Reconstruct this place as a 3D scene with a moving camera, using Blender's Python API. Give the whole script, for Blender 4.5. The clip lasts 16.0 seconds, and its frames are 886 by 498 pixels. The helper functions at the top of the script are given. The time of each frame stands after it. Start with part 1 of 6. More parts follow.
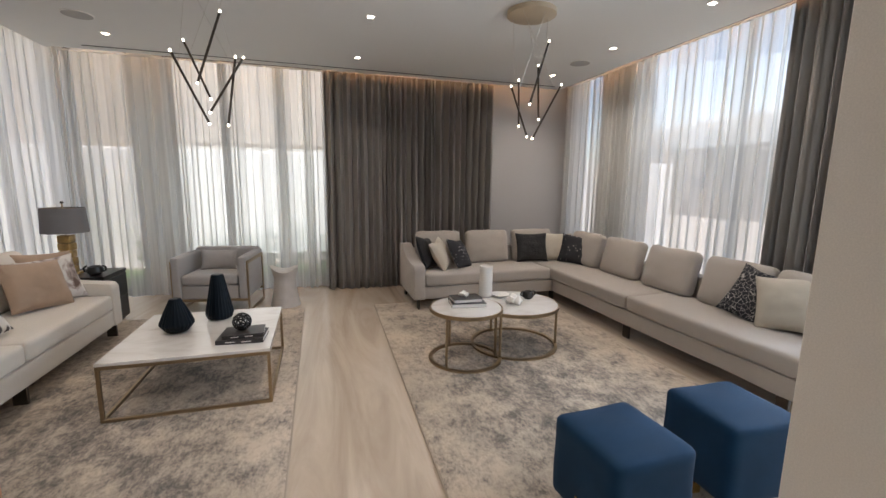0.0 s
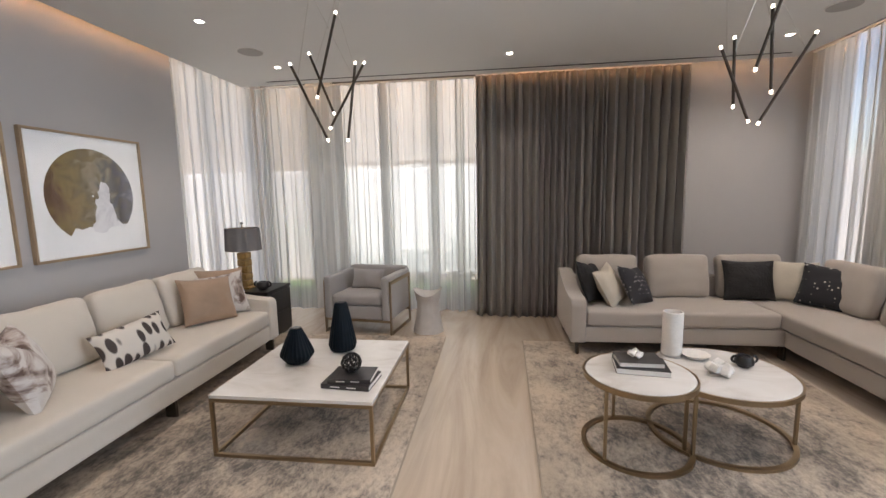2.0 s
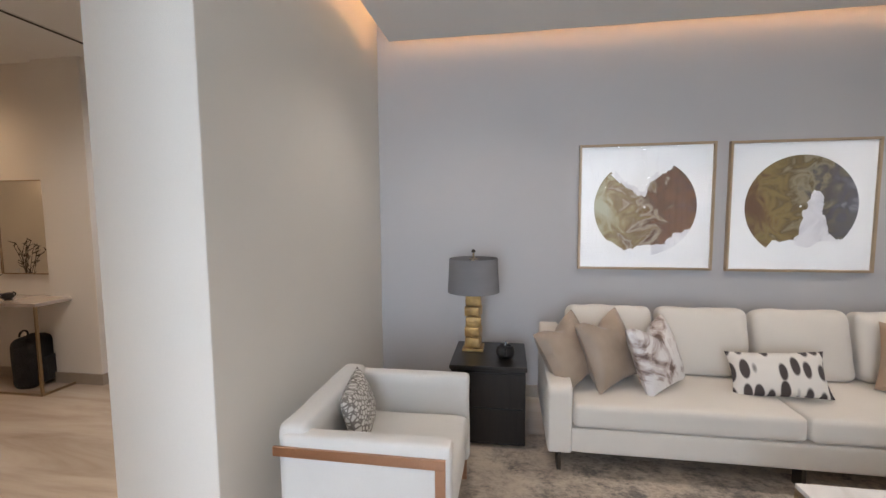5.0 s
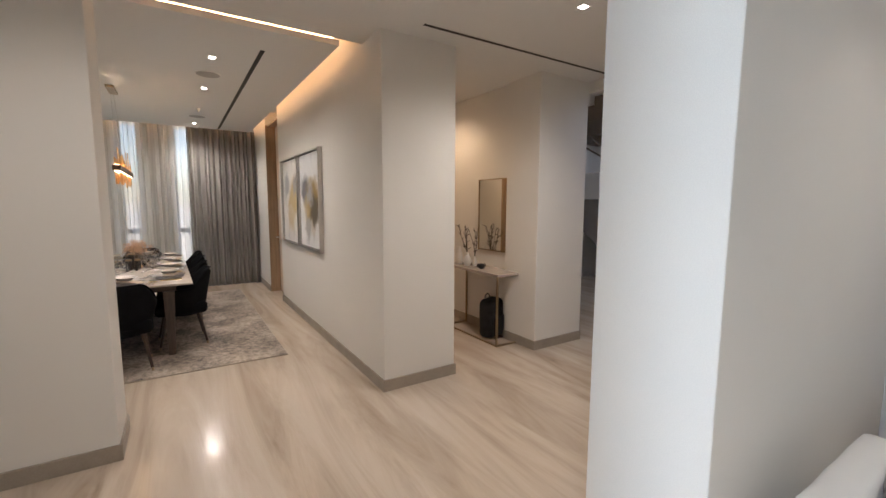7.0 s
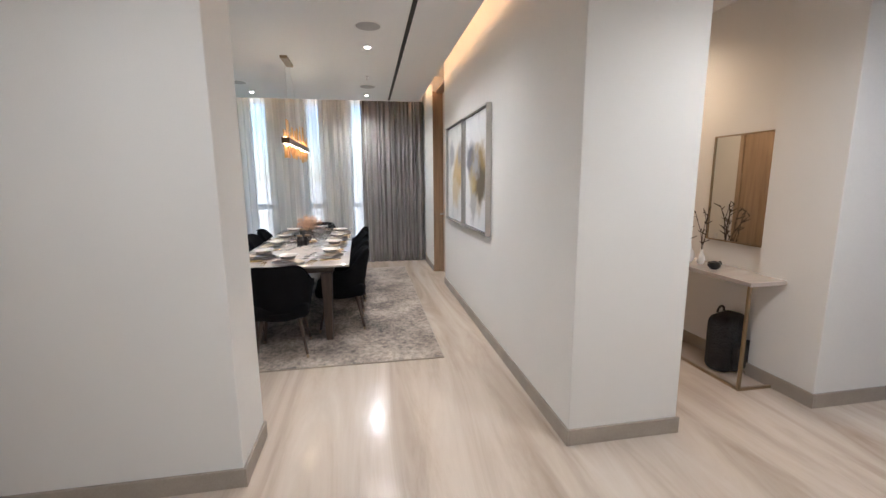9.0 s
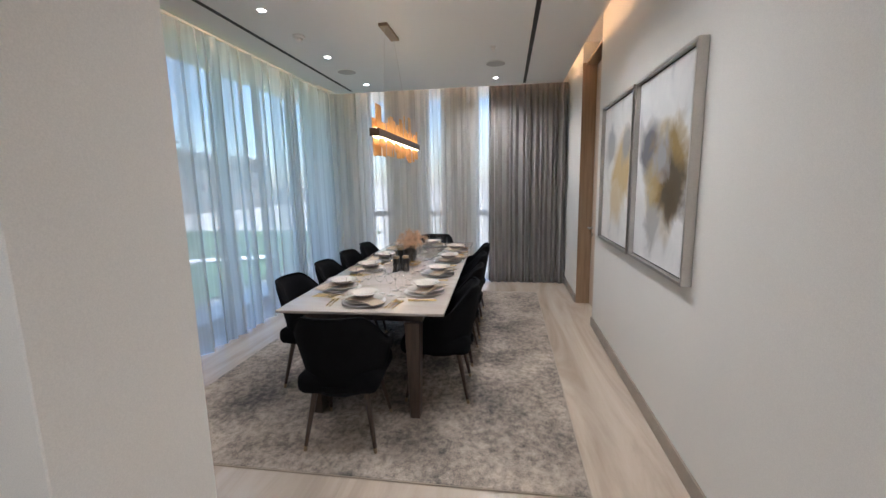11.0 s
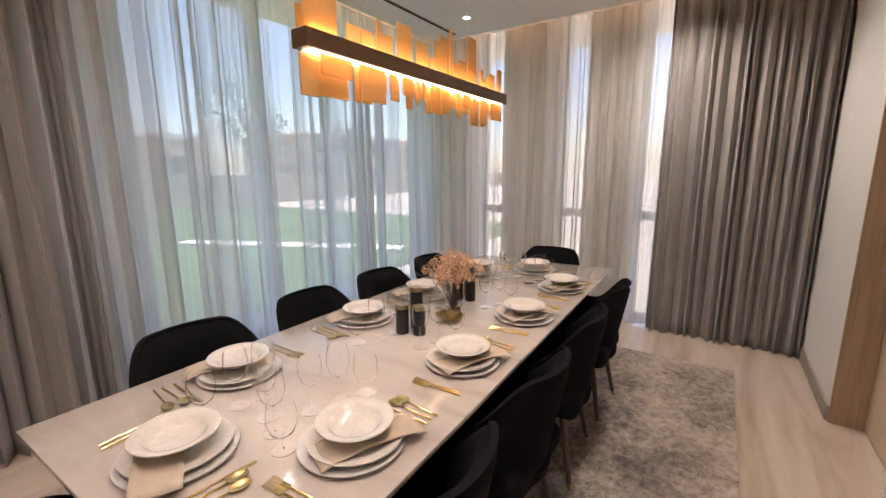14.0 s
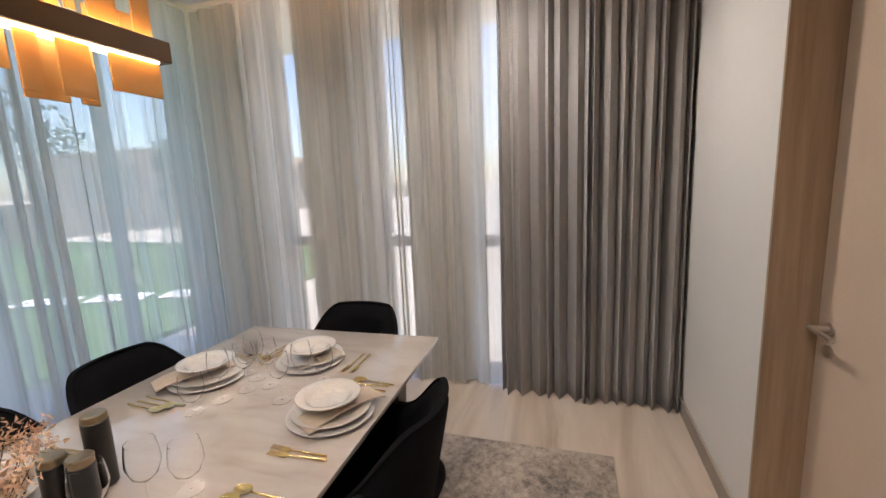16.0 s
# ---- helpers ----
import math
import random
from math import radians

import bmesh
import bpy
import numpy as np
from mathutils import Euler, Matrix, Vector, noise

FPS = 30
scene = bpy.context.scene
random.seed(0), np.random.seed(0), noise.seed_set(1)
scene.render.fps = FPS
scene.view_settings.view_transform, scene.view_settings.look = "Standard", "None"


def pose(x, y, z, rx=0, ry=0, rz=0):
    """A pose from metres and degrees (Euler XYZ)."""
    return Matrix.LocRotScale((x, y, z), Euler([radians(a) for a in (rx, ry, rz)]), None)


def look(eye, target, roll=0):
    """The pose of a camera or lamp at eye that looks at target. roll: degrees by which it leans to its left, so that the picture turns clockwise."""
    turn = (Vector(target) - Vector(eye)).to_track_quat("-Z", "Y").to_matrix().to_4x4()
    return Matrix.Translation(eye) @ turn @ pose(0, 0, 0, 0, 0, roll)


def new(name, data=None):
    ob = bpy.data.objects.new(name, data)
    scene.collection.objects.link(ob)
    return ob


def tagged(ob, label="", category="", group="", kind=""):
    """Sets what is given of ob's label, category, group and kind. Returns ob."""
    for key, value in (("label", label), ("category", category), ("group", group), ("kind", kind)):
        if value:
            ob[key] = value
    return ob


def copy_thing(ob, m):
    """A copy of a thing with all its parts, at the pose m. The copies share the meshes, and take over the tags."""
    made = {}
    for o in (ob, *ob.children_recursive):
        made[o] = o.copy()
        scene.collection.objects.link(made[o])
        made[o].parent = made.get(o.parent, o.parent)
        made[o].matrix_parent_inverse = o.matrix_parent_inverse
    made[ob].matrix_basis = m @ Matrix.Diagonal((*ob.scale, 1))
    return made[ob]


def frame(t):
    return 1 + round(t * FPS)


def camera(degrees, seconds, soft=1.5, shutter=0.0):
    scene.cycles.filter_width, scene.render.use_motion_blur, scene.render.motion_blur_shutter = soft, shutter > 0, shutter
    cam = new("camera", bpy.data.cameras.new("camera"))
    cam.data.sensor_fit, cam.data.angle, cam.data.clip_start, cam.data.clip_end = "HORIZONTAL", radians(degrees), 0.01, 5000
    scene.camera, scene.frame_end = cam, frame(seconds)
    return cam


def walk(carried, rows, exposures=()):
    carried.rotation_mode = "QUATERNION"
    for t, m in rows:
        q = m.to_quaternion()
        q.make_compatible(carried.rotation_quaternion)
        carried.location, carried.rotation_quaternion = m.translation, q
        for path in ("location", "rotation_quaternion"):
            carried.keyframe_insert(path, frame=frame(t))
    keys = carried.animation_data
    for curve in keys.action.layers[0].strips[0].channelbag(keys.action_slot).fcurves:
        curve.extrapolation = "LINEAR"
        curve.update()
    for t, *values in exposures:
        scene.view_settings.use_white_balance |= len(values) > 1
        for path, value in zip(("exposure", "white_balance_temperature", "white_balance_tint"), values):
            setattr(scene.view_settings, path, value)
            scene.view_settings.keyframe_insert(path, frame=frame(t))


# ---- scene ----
cam = camera(93.6, 16.0)
PATH = [
    (0, (0.222, 0.253, 1.485), (0.788, 2.146, 1.175), 0.7),
    (0.5, (0.373, 0.401, 1.493), (0.813, 2.328, 1.188), 0.2),
    (1, (0.473, 0.515, 1.503), (0.734, 2.475, 1.206), -0.4),
    (1.5, (0.504, 0.762, 1.506), (0.54, 2.743, 1.232), -0.8),
    (2, (0.555, 0.994, 1.513), (0.306, 2.962, 1.26), -1.1),
    (2.5, (0.618, 1.23, 1.526), (0.056, 3.135, 1.292), -1.1),
    (3, (0.625, 1.414, 1.52), (-0.278, 3.185, 1.297), -0.8),
    (3.5, (0.557, 1.606, 1.54), (-0.687, 3.159, 1.334), -0.6),
    (4, (0.534, 1.742, 1.543), (-1.093, 2.888, 1.347), -0.5),
    (4.5, (0.616, 1.867, 1.55), (-1.32, 2.33, 1.352), -0.8),
    (5, (0.765, 1.9, 1.526), (-1.203, 1.587, 1.359), -0.4),
    (5.2, (0.8, 1.89, 1.525), (-1.11, 1.295, 1.362), -0.5),
    (7.3, (0.78, 1.23, 1.56), (-0.155, -0.525, 1.346), 0.5),
    (7.5, (0.73, 1.112, 1.538), (-0.107, -0.691, 1.322), 0.7),
    (8, (0.611, 0.908, 1.536), (0.032, -0.988, 1.271), 0.6),
    (8.2, (0.585, 0.811, 1.521), (0.075, -1.102, 1.239), 0.4),
    (10.3, (0.414, -0.543, 1.535), (0.3, -2.508, 1.183), -1.5),
    (10.5, (0.419, -0.704, 1.542), (0.378, -2.672, 1.191), -1.6),
    (11, (0.316, -1.092, 1.541), (0.617, -3.044, 1.227), -1.1),
    (11.5, (0.247, -1.451, 1.536), (0.836, -3.337, 1.229), -0.7),
    (12, (0.236, -1.845, 1.496), (1.048, -3.645, 1.178), -0.3),
    (12.5, (0.155, -2.186, 1.497), (1.147, -3.887, 1.148), -0.1),
    (13, (0.085, -2.527, 1.502), (1.192, -4.15, 1.132), -0.0),
    (13.5, (0.123, -2.881, 1.512), (1.266, -4.479, 1.138), 0.0),
    (14, (0.117, -3.248, 1.503), (1.2, -4.888, 1.133), -0.3),
    (14.5, (0.102, -3.648, 1.546), (1.051, -5.371, 1.18), -0.8),
    (15, (0.154, -4.022, 1.526), (0.932, -5.83, 1.169), -1.3),
    (15.5, (0.133, -4.35, 1.508), (0.785, -6.21, 1.167), -1.9),
    (16, (0.127, -4.67, 1.521), (0.71, -6.556, 1.2), -2.5),
]
walk(cam, [(t, look(eye, target, roll)) for t, eye, target, roll in PATH], exposures=[(0, 0.82, 6600, 15), (1.5, 0.82, 6800, 18), (2.5, 1.08, 6550, 16), (3.5, 1.02, 6600, 16), (4, 0.78, 6650, 16), (5, 1.14, 6450, 16), (7.5, 1.45, 6000, 13), (8, 1.82, 5500, 12), (10.5, 1.5, 5400, 10), (11, 1.42, 5400, 10), (11.5, 1.5, 5800, 12), (12.5, 1.66, 6400, 19), (13, 1.64, 6500, 21), (14, 1.5, 6550, 21), (15, 1.2, 6450, 20), (16, 1.45, 6200, 16)])

# ---- world, sun, large lights ----
world = bpy.data.worlds.new("world")
scene.world = world
world.use_nodes = True
wn = world.node_tree
sky = wn.nodes.new("ShaderNodeTexSky")
sky.sky_type, sky.sun_disc = "NISHITA", False
sky.sun_elevation, sky.sun_rotation = radians(72), radians(-176)
wn.nodes["Background"].inputs["Strength"].default_value = 0.15
wn.links.new(sky.outputs["Color"], wn.nodes["Background"].inputs["Color"])


def sun_lamp():
    lamp = bpy.data.lights.new("sun", "SUN")
    lamp.energy, lamp.angle, lamp.color = 4.5, radians(0.6), (1, 0.95, 0.88)
    ob = new("sun", lamp)
    ob.matrix_world = look((-0.3, -4.6, 14), (0, 0, 0))


sun_lamp()


def sky_lamp(eye, target, w, h, watts, colour=(0.80, 0.90, 1.0)):
    """An area lamp added at a window opening to stand in for daylight."""
    lamp = bpy.data.lights.new("window_light", "AREA")
    lamp.shape, lamp.size, lamp.size_y, lamp.energy, lamp.color = "RECTANGLE", w, h, watts, colour
    lamp.spread = radians(130)
    ob = new("window_light", lamp)
    ob.matrix_world = look(eye, target)


# lamp added in an unseen, uncurtained stretch of the east window, to brighten walls
sky_lamp((4.0, 1.55, 1.45), (0, 1.45, 1.1), 1.15, 2.5, 36, (0.70, 0.85, 1.0))
# added lamps outside the glass brighten the garden window and voile, lower half stronger
sky_lamp((-0.6, 6.72, 1.2), (-0.6, 0, 1.1), 2.05, 1.5, 2.6, (0.93, 1.0, 0.98))
sky_lamp((-0.6, 6.72, 2.53), (-0.6, 0, 1.55), 2.05, 1.05, 1.0, (1.0, 0.97, 0.92))
# lamp added outside the upper part of the large east window, to brighten the room
sky_lamp((4.22, 3.4, 2.45), (0, 3.6, 1.2), 2.4, 1.1, 2.6, (0.82, 0.92, 1.0))


def lamp_spot(x, y, z, watts, colour=(1.0, 0.91, 0.80), size=122):
    lamp = bpy.data.lights.new("downlight_beam", "SPOT")
    lamp.energy, lamp.color, lamp.spot_size, lamp.spot_blend, lamp.shadow_soft_size = watts, colour, radians(size), 0.8, 0.05
    ob = new("downlight_beam", lamp)
    ob.location = (x, y, z)


# ---- materials ----
def material(name, colour, rough=0.6, metal=0.0, vary=0.06, scale=6.0, fine=120.0, bump=0.02, stretch=(1, 1, 1), coat=0.0, spec=0.5, sheen=0.0, fine_vary=0.05, dist=0.004):
    """A painted, woven, stone or metal surface: broad and fine variation of colour and a fine relief."""
    m = bpy.data.materials.new(name)
    m.use_nodes = True
    nt = m.node_tree
    b = nt.nodes["Principled BSDF"]
    b.inputs["Roughness"].default_value, b.inputs["Metallic"].default_value = rough, metal
    b.inputs["Coat Weight"].default_value, b.inputs["Specular IOR Level"].default_value = coat, spec
    b.inputs["Coat Roughness"].default_value = 0.05
    b.inputs["Sheen Weight"].default_value = sheen
    tc, mp = nt.nodes.new("ShaderNodeTexCoord"), nt.nodes.new("ShaderNodeMapping")
    mp.inputs["Scale"].default_value = stretch
    nt.links.new(tc.outputs["Object"], mp.inputs["Vector"])
    broad, small = nt.nodes.new("ShaderNodeTexNoise"), nt.nodes.new("ShaderNodeTexNoise")
    broad.inputs["Scale"].default_value, small.inputs["Scale"].default_value = scale, fine
    broad.inputs["Detail"].default_value, small.inputs["Detail"].default_value = 5, 2
    for n in (broad, small):
        nt.links.new(mp.outputs["Vector"], n.inputs["Vector"])
    last = None
    for n, amount in ((broad, vary), (small, fine_vary)):
        mix = nt.nodes.new("ShaderNodeMix")
        mix.data_type, mix.blend_type = "RGBA", "MULTIPLY"
        ramp = nt.nodes.new("ShaderNodeMapRange")
        ramp.inputs["From Min"].default_value, ramp.inputs["From Max"].default_value = 0.3, 0.7
        ramp.inputs["To Min"].default_value, ramp.inputs["To Max"].default_value = 1 - amount, 1 + amount
        nt.links.new(n.outputs["Fac"], ramp.inputs["Value"])
        mix.inputs["Factor"].default_value = 1
        if last is None:
            mix.inputs["A"].default_value = (*colour, 1)
        else:
            nt.links.new(last, mix.inputs["A"])
        nt.links.new(ramp.outputs["Result"], mix.inputs["B"])
        last = mix.outputs["Result"]
    nt.links.new(last, b.inputs["Base Color"])
    if bump:
        bp = nt.nodes.new("ShaderNodeBump")
        bp.inputs["Strength"].default_value, bp.inputs["Distance"].default_value = min(1, bump * 10), dist
        nt.links.new(small.outputs["Fac"], bp.inputs["Height"])
        nt.links.new(bp.outputs["Normal"], b.inputs["Normal"])
    return m


def ramp_material(name, stops, scale, detail=6, rough=0.3, stretch=(1, 1, 1), distort=0.0, rough_noise=0.6, bump=0.0, coat=0.0, second=None, sheen=0.0, cluster=None, border=None):
    """A figured surface (stone, wood, worn pile, painted paper): noise through a colour ramp."""
    m = bpy.data.materials.new(name)
    m.use_nodes = True
    nt = m.node_tree
    b = nt.nodes["Principled BSDF"]
    b.inputs["Roughness"].default_value, b.inputs["Coat Weight"].default_value, b.inputs["Coat Roughness"].default_value = rough, coat, 0.06
    b.inputs["Sheen Weight"].default_value = sheen
    tc, mp = nt.nodes.new("ShaderNodeTexCoord"), nt.nodes.new("ShaderNodeMapping")
    mp.inputs["Scale"].default_value = stretch
    nt.links.new(tc.outputs["Object"], mp.inputs["Vector"])
    n = nt.nodes.new("ShaderNodeTexNoise")
    n.inputs["Scale"].default_value, n.inputs["Detail"].default_value, n.inputs["Distortion"].default_value = scale, detail, distort
    n.inputs["Roughness"].default_value = rough_noise
    nt.links.new(mp.outputs["Vector"], n.inputs["Vector"])
    r = nt.nodes.new("ShaderNodeValToRGB")
    els = r.color_ramp.elements
    for i, (p, c) in enumerate(stops):
        e = els[i] if i < 2 else els.new(p)
        e.position, e.color = p, (*c, 1)
    if cluster:
        big, sub, add = nt.nodes.new("ShaderNodeTexNoise"), nt.nodes.new("ShaderNodeMath"), nt.nodes.new("ShaderNodeMath")
        big.inputs["Scale"].default_value, big.inputs["Detail"].default_value = cluster[0], 5
        nt.links.new(tc.outputs["Object"], big.inputs["Vector"])
        sub.operation = "MULTIPLY_ADD"
        sub.inputs[1].default_value, sub.inputs[2].default_value = cluster[1], -0.5 * cluster[1]
        nt.links.new(big.outputs["Fac"], sub.inputs[0])
        nt.links.new(n.outputs["Fac"], add.inputs[0])
        nt.links.new(sub.outputs[0], add.inputs[1])
        fac = add.outputs[0]
        if border:
            # the figure wears away towards the border of the piece
            half_x, half_y, amount = border
            sep, far, soft, tot = nt.nodes.new("ShaderNodeSeparateXYZ"), nt.nodes.new("ShaderNodeMath"), nt.nodes.new("ShaderNodeMapRange"), nt.nodes.new("ShaderNodeMath")
            nt.links.new(tc.outputs["Object"], sep.inputs[0])
            far.operation = "MAXIMUM"
            for axis, half, slot_in in (("X", half_x, 0), ("Y", half_y, 1)):
                ab, dv = nt.nodes.new("ShaderNodeMath"), nt.nodes.new("ShaderNodeMath")
                ab.operation, dv.operation = "ABSOLUTE", "DIVIDE"
                dv.inputs[1].default_value = half
                nt.links.new(sep.outputs[axis], ab.inputs[0])
                nt.links.new(ab.outputs[0], dv.inputs[0])
                nt.links.new(dv.outputs[0], far.inputs[slot_in])
            soft.interpolation_type = "SMOOTHSTEP"
            soft.inputs["From Min"].default_value, soft.inputs["From Max"].default_value = 0.45, 0.95
            soft.inputs["To Min"].default_value, soft.inputs["To Max"].default_value = -0.4 * amount, 0.6 * amount
            nt.links.new(far.outputs[0], soft.inputs["Value"])
            nt.links.new(fac, tot.inputs[0])
            nt.links.new(soft.outputs["Result"], tot.inputs[1])
            fac = tot.outputs[0]
        nt.links.new(fac, r.inputs["Fac"])
    else:
        nt.links.new(n.outputs["Fac"], r.inputs["Fac"])
    last = r.outputs["Color"]
    if second:
        sc, amount, st = second
        mp2, n2 = nt.nodes.new("ShaderNodeMapping"), nt.nodes.new("ShaderNodeTexNoise")
        mp2.inputs["Scale"].default_value = st
        n2.inputs["Scale"].default_value, n2.inputs["Detail"].default_value = sc, 4
        nt.links.new(tc.outputs["Object"], mp2.inputs["Vector"])
        nt.links.new(mp2.outputs["Vector"], n2.inputs["Vector"])
        rg, mix = nt.nodes.new("ShaderNodeMapRange"), nt.nodes.new("ShaderNodeMix")
        rg.inputs["From Min"].default_value, rg.inputs["From Max"].default_value = 0.35, 0.65
        rg.inputs["To Min"].default_value, rg.inputs["To Max"].default_value = 1 - amount, 1 + amount
        nt.links.new(n2.outputs["Fac"], rg.inputs["Value"])
        mix.data_type, mix.blend_type = "RGBA", "MULTIPLY"
        mix.inputs["Factor"].default_value = 1
        nt.links.new(last, mix.inputs["A"])
        nt.links.new(rg.outputs["Result"], mix.inputs["B"])
        last = mix.outputs["Result"]
    nt.links.new(last, b.inputs["Base Color"])
    if bump:
        bp = nt.nodes.new("ShaderNodeBump")
        bp.inputs["Strength"].default_value, bp.inputs["Distance"].default_value = bump, 0.004
        nt.links.new(n.outputs["Fac"], bp.inputs["Height"])
        nt.links.new(bp.outputs["Normal"], b.inputs["Normal"])
    return m


def glow(name, colour, strength):
    m = bpy.data.materials.new(name)
    m.use_nodes = True
    b = m.node_tree.nodes["Principled BSDF"]
    b.inputs["Base Color"].default_value = (*colour, 1)
    b.inputs["Emission Color"].default_value, b.inputs["Emission Strength"].default_value = (*colour, 1), strength
    return m


def glass(name, colour=(1, 1, 1), rough=0.0, ior=1.45):
    m = bpy.data.materials.new(name)
    m.use_nodes = True
    b = m.node_tree.nodes["Principled BSDF"]
    b.inputs["Base Color"].default_value = (*colour, 1)
    b.inputs["Transmission Weight"].default_value, b.inputs["Roughness"].default_value, b.inputs["IOR"].default_value = 1, rough, ior
    return m


def sheer_material(name, colour, open_part):
    """Thin voile: part open between the threads, part scattering light to both sides."""
    m = bpy.data.materials.new(name)
    m.use_nodes = True
    nt = m.node_tree
    nt.nodes.remove(nt.nodes["Principled BSDF"])
    out = nt.nodes["Material Output"]
    tc, n = nt.nodes.new("ShaderNodeTexCoord"), nt.nodes.new("ShaderNodeTexNoise")
    mp = nt.nodes.new("ShaderNodeMapping")
    mp.inputs["Scale"].default_value = (9, 9, 0.15)
    n.inputs["Scale"].default_value, n.inputs["Detail"].default_value = 3, 5
    nt.links.new(tc.outputs["Object"], mp.inputs["Vector"])
    nt.links.new(mp.outputs["Vector"], n.inputs["Vector"])
    rg = nt.nodes.new("ShaderNodeMapRange")
    rg.inputs["From Min"].default_value, rg.inputs["From Max"].default_value = 0.3, 0.7
    rg.inputs["To Min"].default_value, rg.inputs["To Max"].default_value = open_part + 0.12, open_part - 0.12
    # the cloth gathers in wide bands, close here and open there
    mpb, nb, both = nt.nodes.new("ShaderNodeMapping"), nt.nodes.new("ShaderNodeTexNoise"), nt.nodes.new("ShaderNodeMath")
    mpb.inputs["Scale"].default_value = (1.7, 1.7, 0.03)
    nb.inputs["Scale"].default_value, nb.inputs["Detail"].default_value = 2.4, 2
    nt.links.new(tc.outputs["Object"], mpb.inputs["Vector"])
    nt.links.new(mpb.outputs["Vector"], nb.inputs["Vector"])
    both.operation = "MULTIPLY_ADD"
    both.inputs[1].default_value = 1.6
    sh = nt.nodes.new("ShaderNodeMath")
    sh.inputs[1].default_value = -0.8
    nt.links.new(n.outputs["Fac"], sh.inputs[0])
    nt.links.new(nb.outputs["Fac"], both.inputs[0])
    nt.links.new(sh.outputs[0], both.inputs[2])
    nt.links.new(both.outputs[0], rg.inputs["Value"])
    dif, tra, clear = nt.nodes.new("ShaderNodeBsdfDiffuse"), nt.nodes.new("ShaderNodeBsdfTranslucent"), nt.nodes.new("ShaderNodeBsdfTransparent")
    dif.inputs["Color"].default_value = tra.inputs["Color"].default_value = (*colour, 1)
    a, b = nt.nodes.new("ShaderNodeMixShader"), nt.nodes.new("ShaderNodeMixShader")
    a.inputs["Fac"].default_value = 0.72
    nt.links.new(dif.outputs[0], a.inputs[1])
    nt.links.new(tra.outputs[0], a.inputs[2])
    nt.links.new(rg.outputs["Result"], b.inputs["Fac"])
    nt.links.new(a.outputs[0], b.inputs[1])
    nt.links.new(clear.outputs[0], b.inputs[2])
    nt.links.new(b.outputs[0], out.inputs["Surface"])
    return m


M = {}
M["wall_white"] = material("wall_white", (0.74, 0.71, 0.66), 0.75, vary=0.025, scale=0.8, fine=300, bump=0.008)
M["wall_beige"] = material("wall_beige", (0.70, 0.665, 0.60), 0.75, vary=0.03, scale=0.8, fine=300, bump=0.008)
M["wall_grey"] = material("wall_grey", (0.47, 0.455, 0.45), 0.72, vary=0.03, scale=0.7, fine=300, bump=0.008)
M["ceiling"] = material("ceiling_paint", (0.72, 0.71, 0.69), 0.8, vary=0.015, scale=0.6, fine=200, bump=0.004)
M["floor"] = ramp_material("vein_cut_stone_floor", [(0.26, (0.33, 0.255, 0.19)), (0.38, (0.46, 0.37, 0.285)), (0.52, (0.56, 0.465, 0.37)), (0.72, (0.64, 0.555, 0.46))], 1.2, 8, 0.2, (3.0, 0.34, 1), 1.1, second=(0.8, 0.06, (1.6, 0.3, 1)), coat=0.2)
M["base"] = material("baseboard_stone", (0.34, 0.29, 0.235), 0.5, vary=0.1, scale=5)
M["rug_pale"] = ramp_material("distressed_rug", [(0.37, (0.12, 0.106, 0.096)), (0.44, (0.24, 0.205, 0.174)), (0.505, (0.40, 0.335, 0.27)), (0.60, (0.54, 0.45, 0.355))], 30.0, 15, 0.95, (1, 0.6, 1), 0.0, 0.88, 0.6, second=(1.3, 0.16, (1, 1, 1)), cluster=(4.4, 0.42), border=(1.05, 1.87, 0.08))
M["rug_grey"] = ramp_material("distressed_grey_rug", [(0.37, (0.075, 0.068, 0.064)), (0.45, (0.18, 0.153, 0.132)), (0.525, (0.32, 0.266, 0.217)), (0.62, (0.49, 0.41, 0.335))], 22.0, 15, 0.95, (1.1, 0.9, 1), 0.0, 0.86, 0.5, second=(1.3, 0.2, (1, 1, 1)), cluster=(2.8, 0.40), border=(1.36, 1.94, 0.07))
M["rug_edge"] = material("rug_binding", (0.38, 0.32, 0.255), 0.95, fine=400)
M["sofa_cream"] = material("cream_linen", (0.66, 0.60, 0.52), 0.9, vary=0.03, scale=3, fine=500, bump=0.05, sheen=0.25)
M["sofa_grey"] = material("taupe_linen", (0.42, 0.375, 0.33), 0.9, vary=0.04, scale=3, fine=500, bump=0.05, sheen=0.25)
M["chair_grey"] = material("pale_grey_fabric", (0.37, 0.35, 0.335), 0.9, vary=0.04, scale=4, fine=500, bump=0.05, sheen=0.25)
M["chair_pale"] = material("off_white_fabric", (0.66, 0.64, 0.60), 0.88, vary=0.03, scale=4, fine=500, bump=0.05, sheen=0.2)
M["tan"] = material("tan_satin", (0.36, 0.245, 0.165), 0.55, vary=0.12, scale=6, fine=300, bump=0.03, sheen=0.12)
M["taupe_satin"] = material("taupe_satin", (0.31, 0.232, 0.168), 0.45, vary=0.14, scale=6, fine=300, bump=0.03, sheen=0.12)
M["black_cloth"] = material("black_velvet", (0.016, 0.015, 0.016), 0.6, vary=0.4, scale=14, fine=60, bump=0.1, dist=0.012, spec=0.35)
M["cream_cloth"] = material("cream_cushion", (0.50, 0.45, 0.37), 0.85, vary=0.05, fine=400, bump=0.04)
